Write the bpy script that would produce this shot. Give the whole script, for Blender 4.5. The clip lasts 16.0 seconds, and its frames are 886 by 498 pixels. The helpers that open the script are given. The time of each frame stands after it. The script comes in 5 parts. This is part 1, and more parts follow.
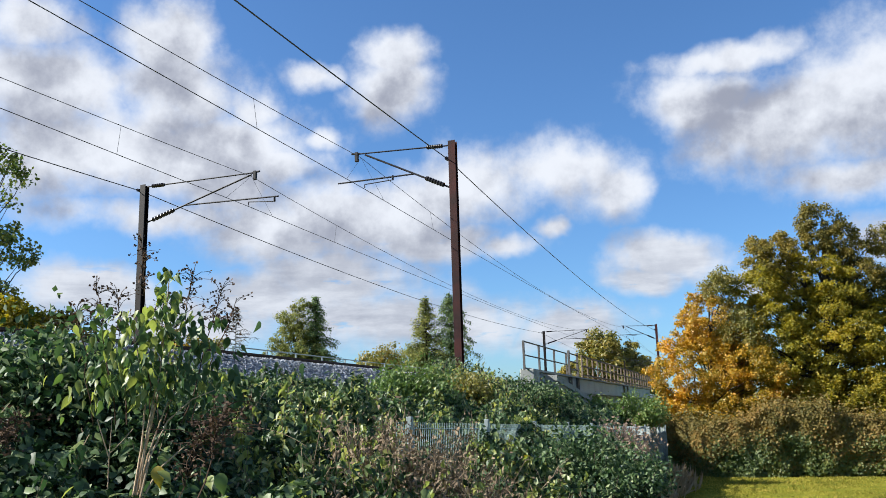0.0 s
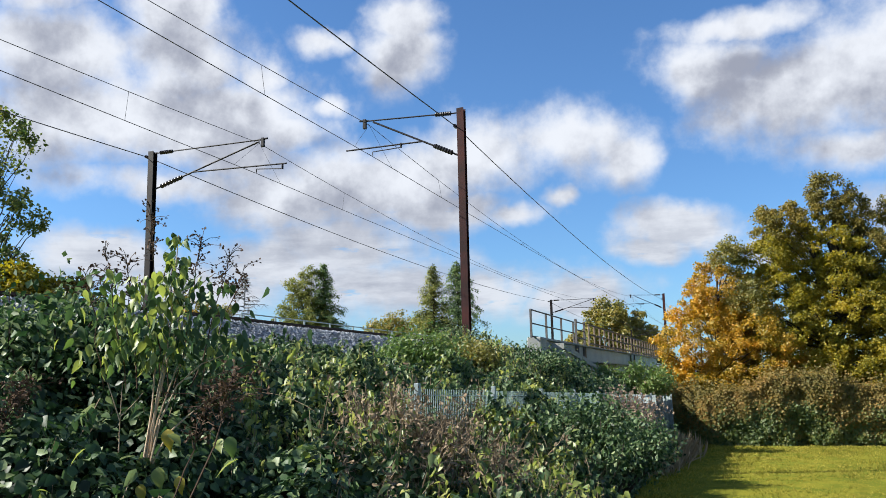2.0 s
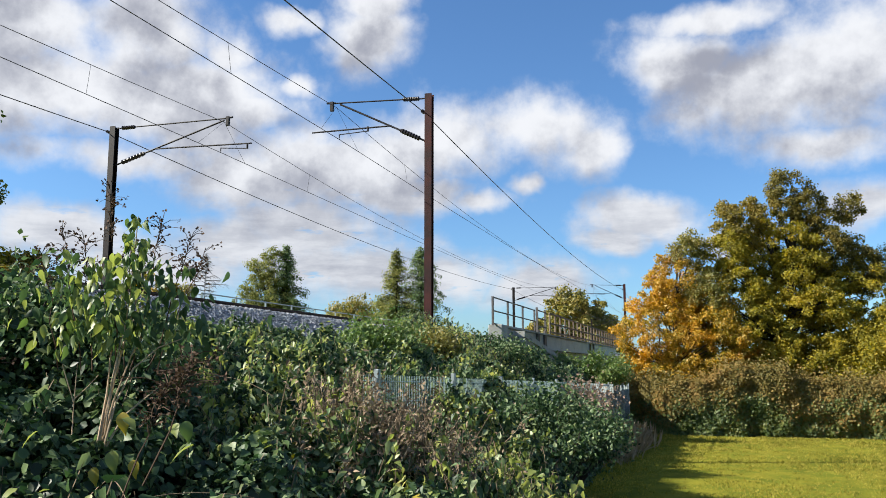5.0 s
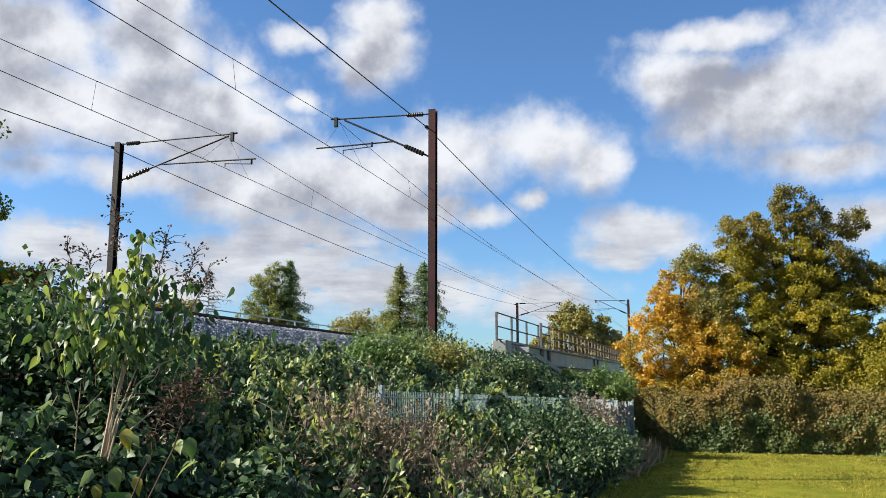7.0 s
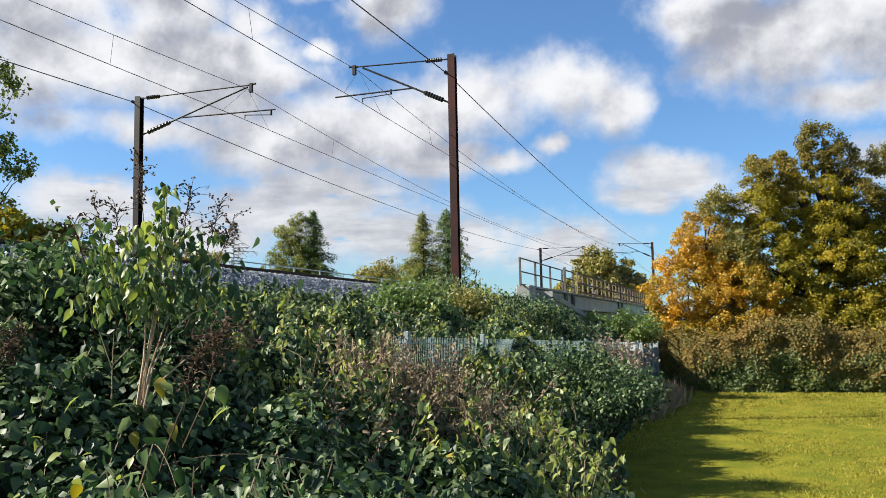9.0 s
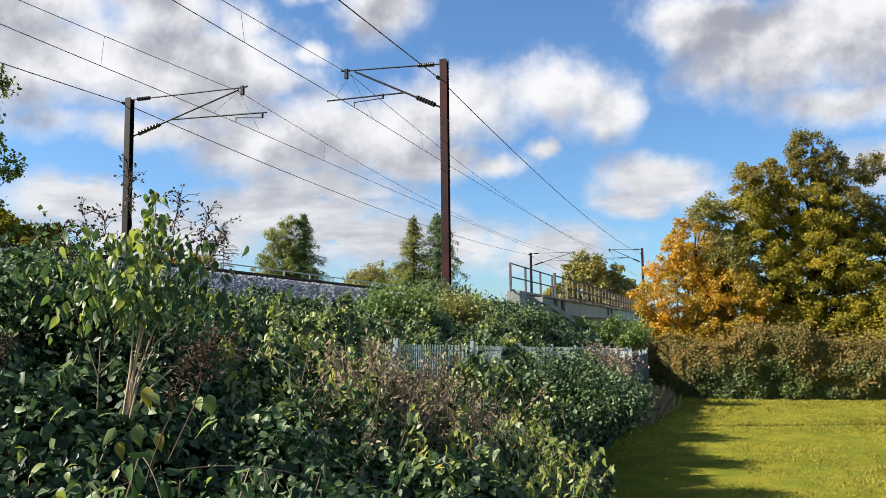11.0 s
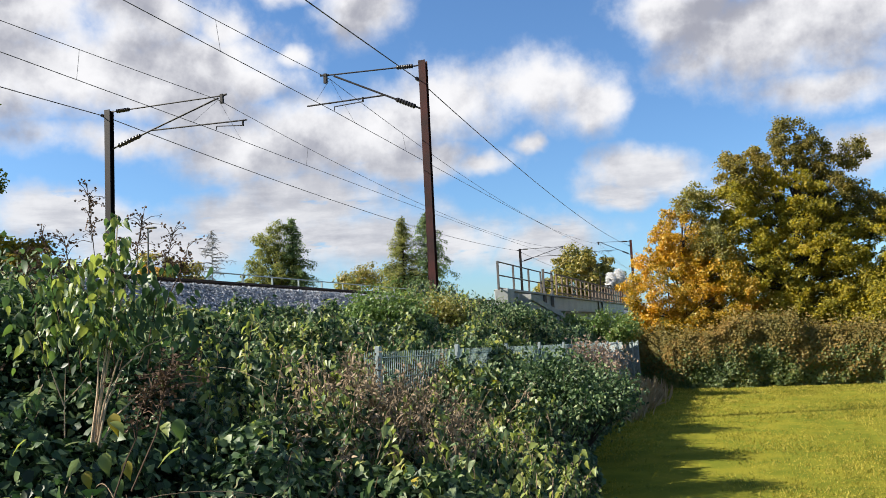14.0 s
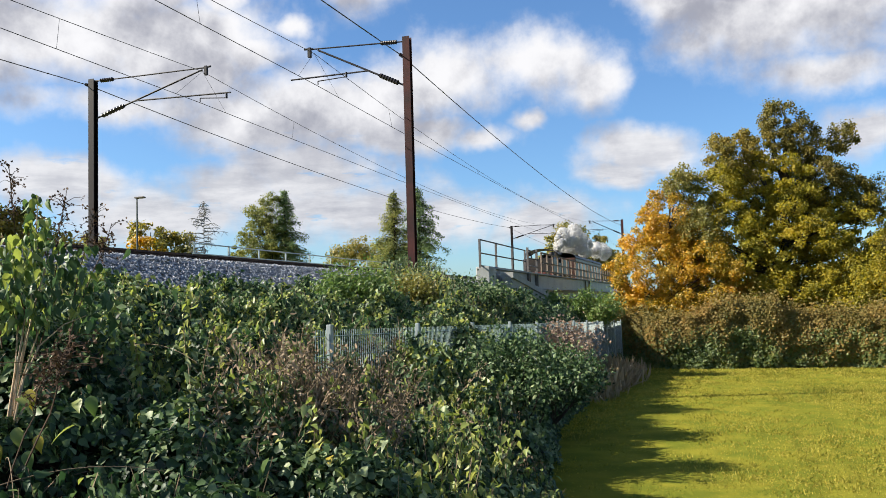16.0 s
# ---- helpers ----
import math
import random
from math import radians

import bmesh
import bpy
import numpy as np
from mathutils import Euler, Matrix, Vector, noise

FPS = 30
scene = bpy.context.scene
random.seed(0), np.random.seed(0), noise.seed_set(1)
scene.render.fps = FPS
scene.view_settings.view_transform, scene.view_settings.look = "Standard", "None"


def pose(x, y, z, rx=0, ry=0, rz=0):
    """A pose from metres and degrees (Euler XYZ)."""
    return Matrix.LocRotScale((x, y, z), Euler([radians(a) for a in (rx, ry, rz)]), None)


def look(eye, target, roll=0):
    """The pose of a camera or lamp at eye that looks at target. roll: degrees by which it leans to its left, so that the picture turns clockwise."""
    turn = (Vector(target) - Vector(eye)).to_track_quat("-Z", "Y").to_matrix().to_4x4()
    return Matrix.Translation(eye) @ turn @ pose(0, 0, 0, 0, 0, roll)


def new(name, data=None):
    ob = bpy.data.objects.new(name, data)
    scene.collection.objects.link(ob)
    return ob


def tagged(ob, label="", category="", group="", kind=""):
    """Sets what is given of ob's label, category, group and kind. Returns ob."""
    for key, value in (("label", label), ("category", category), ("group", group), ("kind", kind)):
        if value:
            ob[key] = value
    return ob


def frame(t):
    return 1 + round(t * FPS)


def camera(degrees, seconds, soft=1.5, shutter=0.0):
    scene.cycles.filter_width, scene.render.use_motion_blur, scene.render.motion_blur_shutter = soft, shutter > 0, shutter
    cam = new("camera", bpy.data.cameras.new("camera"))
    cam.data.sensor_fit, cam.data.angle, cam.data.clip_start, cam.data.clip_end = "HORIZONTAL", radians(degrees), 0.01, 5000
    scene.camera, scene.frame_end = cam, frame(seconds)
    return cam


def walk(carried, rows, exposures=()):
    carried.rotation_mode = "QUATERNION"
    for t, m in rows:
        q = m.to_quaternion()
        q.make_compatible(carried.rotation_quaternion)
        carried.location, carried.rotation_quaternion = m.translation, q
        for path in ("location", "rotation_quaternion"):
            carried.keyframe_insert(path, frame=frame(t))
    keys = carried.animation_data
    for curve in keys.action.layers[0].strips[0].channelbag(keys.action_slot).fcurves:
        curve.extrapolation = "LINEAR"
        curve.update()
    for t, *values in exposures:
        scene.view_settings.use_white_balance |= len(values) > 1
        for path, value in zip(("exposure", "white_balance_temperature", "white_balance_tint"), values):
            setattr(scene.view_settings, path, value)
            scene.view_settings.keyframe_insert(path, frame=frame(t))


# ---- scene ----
cam = camera(56.3, 16.0, soft=0.6)
PATH = [
    (0, (-0.869, 0.224, 2.075), (-1.522, 2.074, 2.466), -1.7),
    (0.5, (-0.868, 0.223, 2.071), (-1.523, 2.073, 2.459), -1.6),
    (1, (-0.867, 0.221, 2.069), (-1.535, 2.068, 2.447), -1.7),
    (1.5, (-0.87, 0.224, 2.071), (-1.558, 2.065, 2.442), -2.0),
    (2, (-0.872, 0.229, 2.07), (-1.549, 2.084, 2.386), -1.3),
    (2.5, (-0.874, 0.234, 2.073), (-1.509, 2.109, 2.356), -0.8),
    (3, (-0.884, 0.238, 2.081), (-1.497, 2.121, 2.358), -0.5),
    (3.5, (-0.882, 0.233, 2.082), (-1.482, 2.121, 2.358), 0.3),
    (5.8, (-0.85, 0.213, 2.095), (-1.443, 2.102, 2.381), -0.9),
    (6, (-0.862, 0.223, 2.088), (-1.458, 2.108, 2.391), -1.3),
    (6.5, (-0.862, 0.22, 2.086), (-1.476, 2.094, 2.418), -1.7),
    (7, (-0.871, 0.227, 2.093), (-1.475, 2.107, 2.409), -0.0),
    (7.5, (-0.87, 0.218, 2.089), (-1.482, 2.096, 2.4), 0.1),
    (8, (-0.865, 0.213, 2.086), (-1.507, 2.088, 2.356), -0.7),
    (8.5, (-0.868, 0.215, 2.087), (-1.526, 2.089, 2.318), -1.0),
    (9, (-0.87, 0.219, 2.085), (-1.532, 2.097, 2.275), -1.1),
    (11.3, (-0.878, 0.241, 2.121), (-1.512, 2.127, 2.325), -0.6),
    (11.5, (-0.876, 0.244, 2.112), (-1.498, 2.132, 2.336), -0.7),
    (12, (-0.873, 0.241, 2.111), (-1.465, 2.136, 2.351), -0.7),
    (12.5, (-0.864, 0.237, 2.111), (-1.441, 2.137, 2.349), -0.9),
    (13, (-0.863, 0.237, 2.112), (-1.428, 2.141, 2.35), -0.9),
    (13.5, (-0.845, 0.26, 2.15), (-1.44, 2.154, 2.394), -1.3),
    (14, (-0.768, 0.291, 2.186), (-1.386, 2.183, 2.38), -2.9),
    (14.5, (-0.651, 0.251, 2.226), (-1.266, 2.15, 2.363), -3.3),
    (15, (-0.526, 0.243, 2.228), (-1.133, 2.143, 2.37), -2.7),
    (15.5, (-0.391, 0.311, 2.216), (-1.005, 2.209, 2.356), -2.1),
    (16, (-0.333, 0.313, 2.224), (-0.946, 2.212, 2.357), -1.7),
]
# the camera's own brightness and white balance: cooler in the first half
EXPOSURES = [(0, 1.31, 6080, 10), (2, 1.31, 6120, 10), (3.5, 1.36, 6400, 10), (6.5, 1.31, 6250, 10), (8, 1.36, 6450, 10), (16, 1.40, 6520, 11)]
walk(cam, [(t, look(eye, target, roll)) for t, eye, target, roll in PATH], EXPOSURES)

# ---- world, sun, exposure ----
SUN_DIR = Vector((-0.84, -0.36, 0.635)).normalized()      # towards the sun: low, across the railway


def nd(nt, kind, **kw):
    n = nt.nodes.new(kind)
    for k, v in kw.items():
        if k == "op":
            n.operation = v
        elif k.startswith("i_"):
            n.inputs[int(k[2:])].default_value = v
        else:
            n.inputs[k.replace("_", " ")].default_value = v
    return n


def math_node(nt, op, a, b=None, c=None):
    n = nt.nodes.new("ShaderNodeMath")
    n.operation = op
    for k, v in enumerate((a, b, c)):
        if v is None:
            continue
        if isinstance(v, (int, float)):
            n.inputs[k].default_value = v
        else:
            nt.links.new(v, n.inputs[k])
    return n.outputs[0]


def vec_node(nt, op, a, b=None):
    n = nt.nodes.new("ShaderNodeVectorMath")
    n.operation = op
    for k, v in enumerate((a, b)):
        if v is None:
            continue
        if isinstance(v, tuple):
            n.inputs[k].default_value = v
        else:
            nt.links.new(v, n.inputs[k])
    return n.outputs["Value"] if op == "LENGTH" else n.outputs[0]


def step_node(nt, v, lo, hi, smooth=True):
    n = nt.nodes.new("ShaderNodeMapRange")
    n.interpolation_type = "SMOOTHSTEP" if smooth else "LINEAR"
    nt.links.new(v, n.inputs[0])
    n.inputs[1].default_value, n.inputs[2].default_value = lo, hi
    return n.outputs[0]


def mix_node(nt, f, a, b, mode="MIX"):
    n = nt.nodes.new("ShaderNodeMix")
    n.data_type, n.blend_type = "RGBA", mode
    for k, v in ((0, f), (6, a), (7, b)):
        if isinstance(v, (int, float)):
            n.inputs[k].default_value = v
        elif isinstance(v, tuple):
            n.inputs[k].default_value = (*v[:3], 1)
        else:
            nt.links.new(v, n.inputs[k])
    return n.outputs[2]


def noise_node(nt, vec, scale, detail=4, rough=0.55, out=0):
    n = nt.nodes.new("ShaderNodeTexNoise")
    n.inputs["Scale"].default_value, n.inputs["Detail"].default_value, n.inputs["Roughness"].default_value = scale, detail, rough
    if vec is not None:
        nt.links.new(vec, n.inputs["Vector"])
    return n.outputs[out]


# cumulus heaps: bearing west of the line, elevation, half width, half height (degrees)
CLOUDS = [
    (46.1, 20.8, 5.7, 3.7), (37.1, 21.1, 7.4, 3.5), (32.6, 20.8, 2.7, 2.6), (43.2, 17.1, 8.6, 3.8), (35.8, 16.5, 7.2, 3.5), (30.1, 17.3, 4.3, 2.3),
    (27.5, 19.0, 2.0, 1.2), (23.1, 22.4, 3.8, 2.9), (28.7, 23.1, 3.1, 1.2), (24.6, 13.8, 9.6, 3.5), (17.4, 15.2, 5.9, 3.2), (11.0, 15.7, 6.2, 3.0),
    (7.1, 14.7, 2.6, 2.3), (12.2, 12.2, 1.4, 0.8), (15.4, 11.4, 3.4, 1.0), (38.5, 13.4, 9.2, 1.7), (43.4, 8.7, 5.3, 1.9), (31.8, 8.3, 5.3, 2.3),
    (26.8, 9.5, 6.6, 2.6), (23.3, 6.8, 8.2, 2.6), (16.6, 6.4, 6.1, 2.2), (36.4, 6.5, 6.6, 2.2), (10.4, 5.6, 4.7, 1.7), (1.2, 19.5, 5.0, 2.9),
    (-3.8, 17.4, 7.8, 3.6), (-9.0, 18.6, 5.8, 4.6), (-0.8, 22.0, 5.5, 1.2), (-8.0, 13.9, 4.5, 1.5), (3.8, 9.6, 3.7, 1.7), (5.7, 8.2, 2.2, 0.9),
    (-9.4, 10.4, 2.6, 1.7), (-1.2, 8.3, 2.2, 1.1), (46.7, 24.6, 3.5, 2.3), (39.6, 24.2, 4.4, 2.8), (22.8, 24.4, 3.0, 1.9), (33.0, 18.6, 8.0, 3.0),
    (30.0, 12.6, 9.0, 2.4), (20.0, 12.0, 6.0, 1.6)]


def make_world():
    w = bpy.data.worlds.new("sky")
    w.use_nodes = True
    scene.world = w
    nt = w.node_tree
    nt.nodes.clear()
    tc = nt.nodes.new("ShaderNodeTexCoord")
    d = vec_node(nt, "NORMALIZE", tc.outputs["Generated"])
    sep = nt.nodes.new("ShaderNodeSeparateXYZ")
    nt.links.new(d, sep.inputs[0])
    az = math_node(nt, "MULTIPLY", math_node(nt, "ARCTAN2", math_node(nt, "MULTIPLY", sep.outputs[0], -1.0), sep.outputs[1]), 57.2958)
    el = math_node(nt, "MULTIPLY", math_node(nt, "ARCSINE", sep.outputs[2]), 57.2958)
    ragged = noise_node(nt, d, 9.0, 6, 0.62)
    warp = noise_node(nt, d, 5.0, 5, 0.6, out=1)

    def field(lift):
        xy = nt.nodes.new("ShaderNodeCombineXYZ")
        nt.links.new(az, xy.inputs[0])
        nt.links.new(math_node(nt, "ADD", el, lift), xy.inputs[1])
        p = vec_node(nt, "MULTIPLY_ADD", warp, (7.0, 4.2, 0.0))
        p.node.inputs[2].default_value = (-3.5, -2.1, 0.0)
        p = vec_node(nt, "ADD", xy.outputs[0], p)
        total = None
        for a, e, ra, re_ in CLOUDS:
            q = vec_node(nt, "MULTIPLY", vec_node(nt, "SUBTRACT", p, (a, e, 0.0)), (1 / ra, 1 / re_, 0.0))
            v = math_node(nt, "SUBTRACT", 1.2, vec_node(nt, "LENGTH", q))
            total = v if total is None else math_node(nt, "MAXIMUM", total, v)
        # the rest of the sky: broken cumulus all round
        wide = math_node(nt, "MULTIPLY", math_node(nt, "SUBTRACT", noise_node(nt, d, 2.4, 4), 0.52), 5.0)
        off = step_node(nt, math_node(nt, "ABSOLUTE", math_node(nt, "SUBTRACT", az, 20.0)), 32.0, 42.0)
        high = step_node(nt, el, 27.0, 34.0)
        away = math_node(nt, "MAXIMUM", off, high)
        total = math_node(nt, "MAXIMUM", total, math_node(nt, "SUBTRACT", math_node(nt, "MULTIPLY", math_node(nt, "ADD", wide, 1.0), away), 1.0))
        return total

    edge = math_node(nt, "MULTIPLY", math_node(nt, "SUBTRACT", ragged, 0.5), 2.0)
    here, above = field(0.0), field(2.6)
    dens = step_node(nt, math_node(nt, "ADD", here, edge), -0.05, 0.85)
    thick = step_node(nt, math_node(nt, "ADD", above, math_node(nt, "MULTIPLY", edge, 0.8)), 0.12, 1.2)
    # billows: relief lit from the upper left, two sizes
    def relief(scale, shift):
        a = noise_node(nt, d, scale, 6, 0.58)
        b = noise_node(nt, vec_node(nt, "ADD", d, shift), scale, 6, 0.58)
        return math_node(nt, "SUBTRACT", a, b)
    big = math_node(nt, "MULTIPLY", relief(7.0, (-0.030, -0.010, 0.040)), 1.7)
    small = math_node(nt, "MULTIPLY", relief(20.0, (-0.011, -0.004, 0.014)), 1.0)
    shade = math_node(nt, "SUBTRACT", math_node(nt, "MULTIPLY", thick, 0.60), math_node(nt, "ADD", big, small))
    cloud = mix_node(nt, step_node(nt, shade, -0.20, 0.95), (0.97, 0.97, 0.98), (0.39, 0.40, 0.46))
    # flat banks of cloud, seen edge on, towards the horizon
    flat = nt.nodes.new("ShaderNodeCombineXYZ")
    nt.links.new(math_node(nt, "MULTIPLY", az, 0.16), flat.inputs[0])
    nt.links.new(math_node(nt, "MULTIPLY", el, 0.62), flat.inputs[1])
    bank = step_node(nt, noise_node(nt, flat.outputs[0], 1.0, 7, 0.62), 0.36, 0.66)
    near_horizon = math_node(nt, "SUBTRACT", 1.0, step_node(nt, el, 7.0, 14.0))
    layered = mix_node(nt, bank, (0.80, 0.81, 0.84), (0.46, 0.48, 0.54))
    cloud = mix_node(nt, math_node(nt, "MULTIPLY", near_horizon, 0.75), cloud, layered)
    gap = step_node(nt, noise_node(nt, flat.outputs[0], 1.7, 6, 0.6), 0.60, 0.72)
    dens = math_node(nt, "MULTIPLY", dens, math_node(nt, "SUBTRACT", 1.0, math_node(nt, "MULTIPLY", math_node(nt, "MULTIPLY", gap, near_horizon), 0.75)))
    sky = nt.nodes.new("ShaderNodeTexSky")
    sky.sky_type, sky.sun_disc = "NISHITA", False
    sky.sun_elevation = math.asin(SUN_DIR.z)
    sky.sun_rotation = math.atan2(SUN_DIR.x, SUN_DIR.y)
    sky.air_density, sky.dust_density, sky.ozone_density = 1.0, 0.6, 2.0
    blue = vec_node(nt, "MULTIPLY", sky.outputs[0], SKY_GAIN)
    col = mix_node(nt, math_node(nt, "MULTIPLY", dens, 0.97), blue, cloud)
    bg = nt.nodes.new("ShaderNodeBackground")
    nt.links.new(col, bg.inputs[0])
    bg.inputs[1].default_value = 0.385
    out = nt.nodes.new("ShaderNodeOutputWorld")
    nt.links.new(bg.outputs[0], out.inputs[0])
    w.cycles.sampling_method, w.cycles.sample_map_resolution = "MANUAL", 512


SKY_GAIN = (0.097, 0.135, 0.171)
make_world()
sun = new("sun", bpy.data.lights.new("sun", "SUN"))
sun.data.energy, sun.data.angle, sun.data.color = 5.0, radians(0.6), (1.0, 0.93, 0.80)
sun.matrix_world = look(SUN_DIR * 60, (0, 0, 0))


# ---- materials ----
def material(name, build):
    m = bpy.data.materials.new(name)
    m.use_nodes = True
    nt = m.node_tree
    b = nt.nodes["Principled BSDF"]
    build(nt, b, nt.nodes["Material Output"])
    return m


def bump(nt, b, h, strength, dist):
    n = nt.nodes.new("ShaderNodeBump")
    n.inputs["Strength"].default_value, n.inputs["Distance"].default_value = strength, dist
    nt.links.new(h, n.inputs["Height"])
    nt.links.new(n.outputs[0], b.inputs["Normal"])


def surface(name, c1, c2, rough=0.7, scale=6.0, metal=0.0, relief=0.3, depth=0.01, fine=60.0, c3=None, gloss=0.25):
    """Two tones in patches, a finer grain on top, and relief."""
    def build(nt, b, out):
        tc = nt.nodes.new("ShaderNodeTexCoord").outputs["Object"]
        big = step_node(nt, noise_node(nt, tc, scale, 5, 0.6), 0.35, 0.65)
        small = noise_node(nt, tc, fine, 4, 0.6)
        col = mix_node(nt, big, c1, c2)
        col = mix_node(nt, math_node(nt, "MULTIPLY", step_node(nt, small, 0.35, 0.75), 0.6), col, c3 or tuple(v * 0.55 for v in c1))
        nt.links.new(col, b.inputs["Base Color"])
        b.inputs["Roughness"].default_value, b.inputs["Metallic"].default_value = rough, metal
        b.inputs["Specular IOR Level"].default_value = gloss
        bump(nt, b, small, relief, depth)
    return material(name, build)


def leafy(name, tones, rough=0.45, glow=0.35, patch=0.6, gloss=0.5):
    """Leaf blades: a tone for each blade, drifting in patches, some light through the blade."""
    def build(nt, b, out):
        geo = nt.nodes.new("ShaderNodeNewGeometry")
        tc = nt.nodes.new("ShaderNodeTexCoord").outputs["Object"]
        ramp = nt.nodes.new("ShaderNodeValToRGB")
        e = ramp.color_ramp.elements
        while len(e) < len(tones):
            e.new(0.5)
        for k, (at, c) in enumerate(tones):
            e[k].position, e[k].color = at, (*c, 1)
        v = math_node(nt, "ADD", math_node(nt, "MULTIPLY", geo.outputs["Random Per Island"], 1 - patch),
                      math_node(nt, "MULTIPLY", step_node(nt, noise_node(nt, tc, 0.55, 3), 0.3, 0.7), patch))
        nt.links.new(v, ramp.inputs[0])
        vein = noise_node(nt, tc, 90.0, 2)
        col = mix_node(nt, math_node(nt, "MULTIPLY", vein, 0.35), ramp.outputs[0], tuple(c * 0.5 for c in tones[0][1]))
        nt.links.new(col, b.inputs["Base Color"])
        b.inputs["Roughness"].default_value = rough
        b.inputs["Specular IOR Level"].default_value = gloss
        tr = nt.nodes.new("ShaderNodeBsdfTranslucent")
        thru = nt.nodes.new("ShaderNodeHueSaturation")
        thru.inputs["Value"].default_value, thru.inputs["Saturation"].default_value = 1.5, 1.1
        nt.links.new(col, thru.inputs["Color"])
        nt.links.new(thru.outputs[0], tr.inputs[0])
        mx = nt.nodes.new("ShaderNodeMixShader")
        mx.inputs[0].default_value = glow
        nt.links.new(b.outputs[0], mx.inputs[1])
        nt.links.new(tr.outputs[0], mx.inputs[2])
        nt.links.new(mx.outputs[0], out.inputs[0])
    return material(name, build)


M = {}
M["bramble"] = leafy("bramble leaf", [(0.0, (0.008, 0.020, 0.008)), (0.4, (0.034, 0.074, 0.026)), (0.72, (0.115, 0.178, 0.068)), (1.0, (0.33, 0.38, 0.19))], 0.5, 0.25, 0.2, 0.3)
M["pale_leaf"] = leafy("pale leaf", [(0.0, (0.14, 0.19, 0.045)), (0.6, (0.26, 0.30, 0.075)), (1.0, (0.42, 0.40, 0.13))], 0.45, 0.4, 0.2)
M["yellow_leaf"] = leafy("yellowing leaf", [(0.0, (0.30, 0.24, 0.03)), (1.0, (0.45, 0.36, 0.05))], 0.45, 0.35, 0.2)
M["dry"] = leafy("dry stalk", [(0.0, (0.09, 0.066, 0.04)), (0.5, (0.21, 0.155, 0.10)), (1.0, (0.34, 0.27, 0.18))], 0.8, 0.1, 0.3, 0.2)
M["faded"] = leafy("faded pink seed fluff", [(0.0, (0.20, 0.15, 0.10)), (0.6, (0.34, 0.25, 0.19)), (1.0, (0.45, 0.36, 0.29))], 0.8, 0.3, 0.3, 0.1)
M["straw"] = leafy("bleached grass", [(0.0, (0.30, 0.22, 0.13)), (1.0, (0.48, 0.38, 0.25))], 0.8, 0.3, 0.3, 0.2)
M["seedhead"] = leafy("brown seed head", [(0.0, (0.05, 0.035, 0.025)), (1.0, (0.14, 0.09, 0.06))], 0.85, 0.1, 0.2, 0.1)
M["maple"] = leafy("turning maple leaf", [(0.0, (0.15, 0.15, 0.020)), (0.35, (0.36, 0.235, 0.020)), (0.7, (0.56, 0.30, 0.020)), (1.0, (0.66, 0.30, 0.015))], 0.5, 0.30, 0.5)
M["oak"] = leafy("oak leaf", [(0.0, (0.10, 0.11, 0.018)), (0.4, (0.26, 0.23, 0.030)), (0.75, (0.41, 0.325, 0.040)), (1.0, (0.46, 0.32, 0.042))], 0.55, 0.42, 0.35, 0.25)
M["oak_dark"] = leafy("dark oak leaf", [(0.0, (0.08, 0.08, 0.03)), (0.5, (0.20, 0.17, 0.04)), (1.0, (0.34, 0.24, 0.06))], 0.55, 0.42, 0.4, 0.25)
M["conifer"] = leafy("conifer spray", [(0.0, (0.075, 0.095, 0.032)), (0.5, (0.19, 0.21, 0.06)), (1.0, (0.34, 0.31, 0.09))], 0.55, 0.38, 0.4, 0.2)
M["olive"] = leafy("olive autumn leaf", [(0.0, (0.10, 0.12, 0.030)), (0.5, (0.22, 0.20, 0.045)), (1.0, (0.36, 0.25, 0.06))], 0.5, 0.35, 0.5)
M["hedge"] = leafy("hedge leaf", [(0.0, (0.045, 0.085, 0.022)), (0.5, (0.12, 0.16, 0.04)), (0.8, (0.20, 0.20, 0.05)), (1.0, (0.25, 0.15, 0.05))], 0.55, 0.35, 0.4)
M["hedge_top"] = leafy("russet hedge leaf", [(0.0, (0.085, 0.085, 0.026)), (0.5, (0.19, 0.145, 0.04)), (1.0, (0.32, 0.19, 0.055))], 0.6, 0.28, 0.5, 0.2)
M["willow"] = leafy("light green leaf", [(0.0, (0.07, 0.13, 0.03)), (0.6, (0.13, 0.20, 0.05)), (1.0, (0.22, 0.22, 0.06))], 0.5, 0.3, 0.4)
M["bark"] = surface("bark", (0.035, 0.028, 0.021), (0.06, 0.05, 0.038), 0.9, 4.0, 0, 0.8, 0.02, 30.0)
M["pale_bark"] = surface("pale grey larch bark", (0.24, 0.24, 0.25), (0.17, 0.17, 0.18), 0.9, 4.0, 0, 0.5, 0.01, 30.0)
M["conifer_dark"] = leafy("dark conifer spray", [(0.0, (0.055, 0.095, 0.04)), (0.6, (0.13, 0.19, 0.07)), (1.0, (0.27, 0.31, 0.11))], 0.55, 0.35, 0.4, 0.2)
M["stem"] = surface("straw stem", (0.46, 0.35, 0.23), (0.34, 0.25, 0.16), 0.7, 8.0, 0, 0.3, 0.002, 120.0)
# near-black tone that paints the shade behind bramble and hedge leaves
M["gap_shade"] = surface("dark shade between leaves", (0.016, 0.018, 0.009), (0.026, 0.021, 0.012), 0.95, 3.0, 0, 0.8, 0.05, 20.0)
M["turf_base"] = surface("turf", (0.21, 0.19, 0.022), (0.12, 0.135, 0.015), 0.95, 1.3, 0, 0.8, 0.03, 45.0, (0.11, 0.13, 0.02), 0.02)
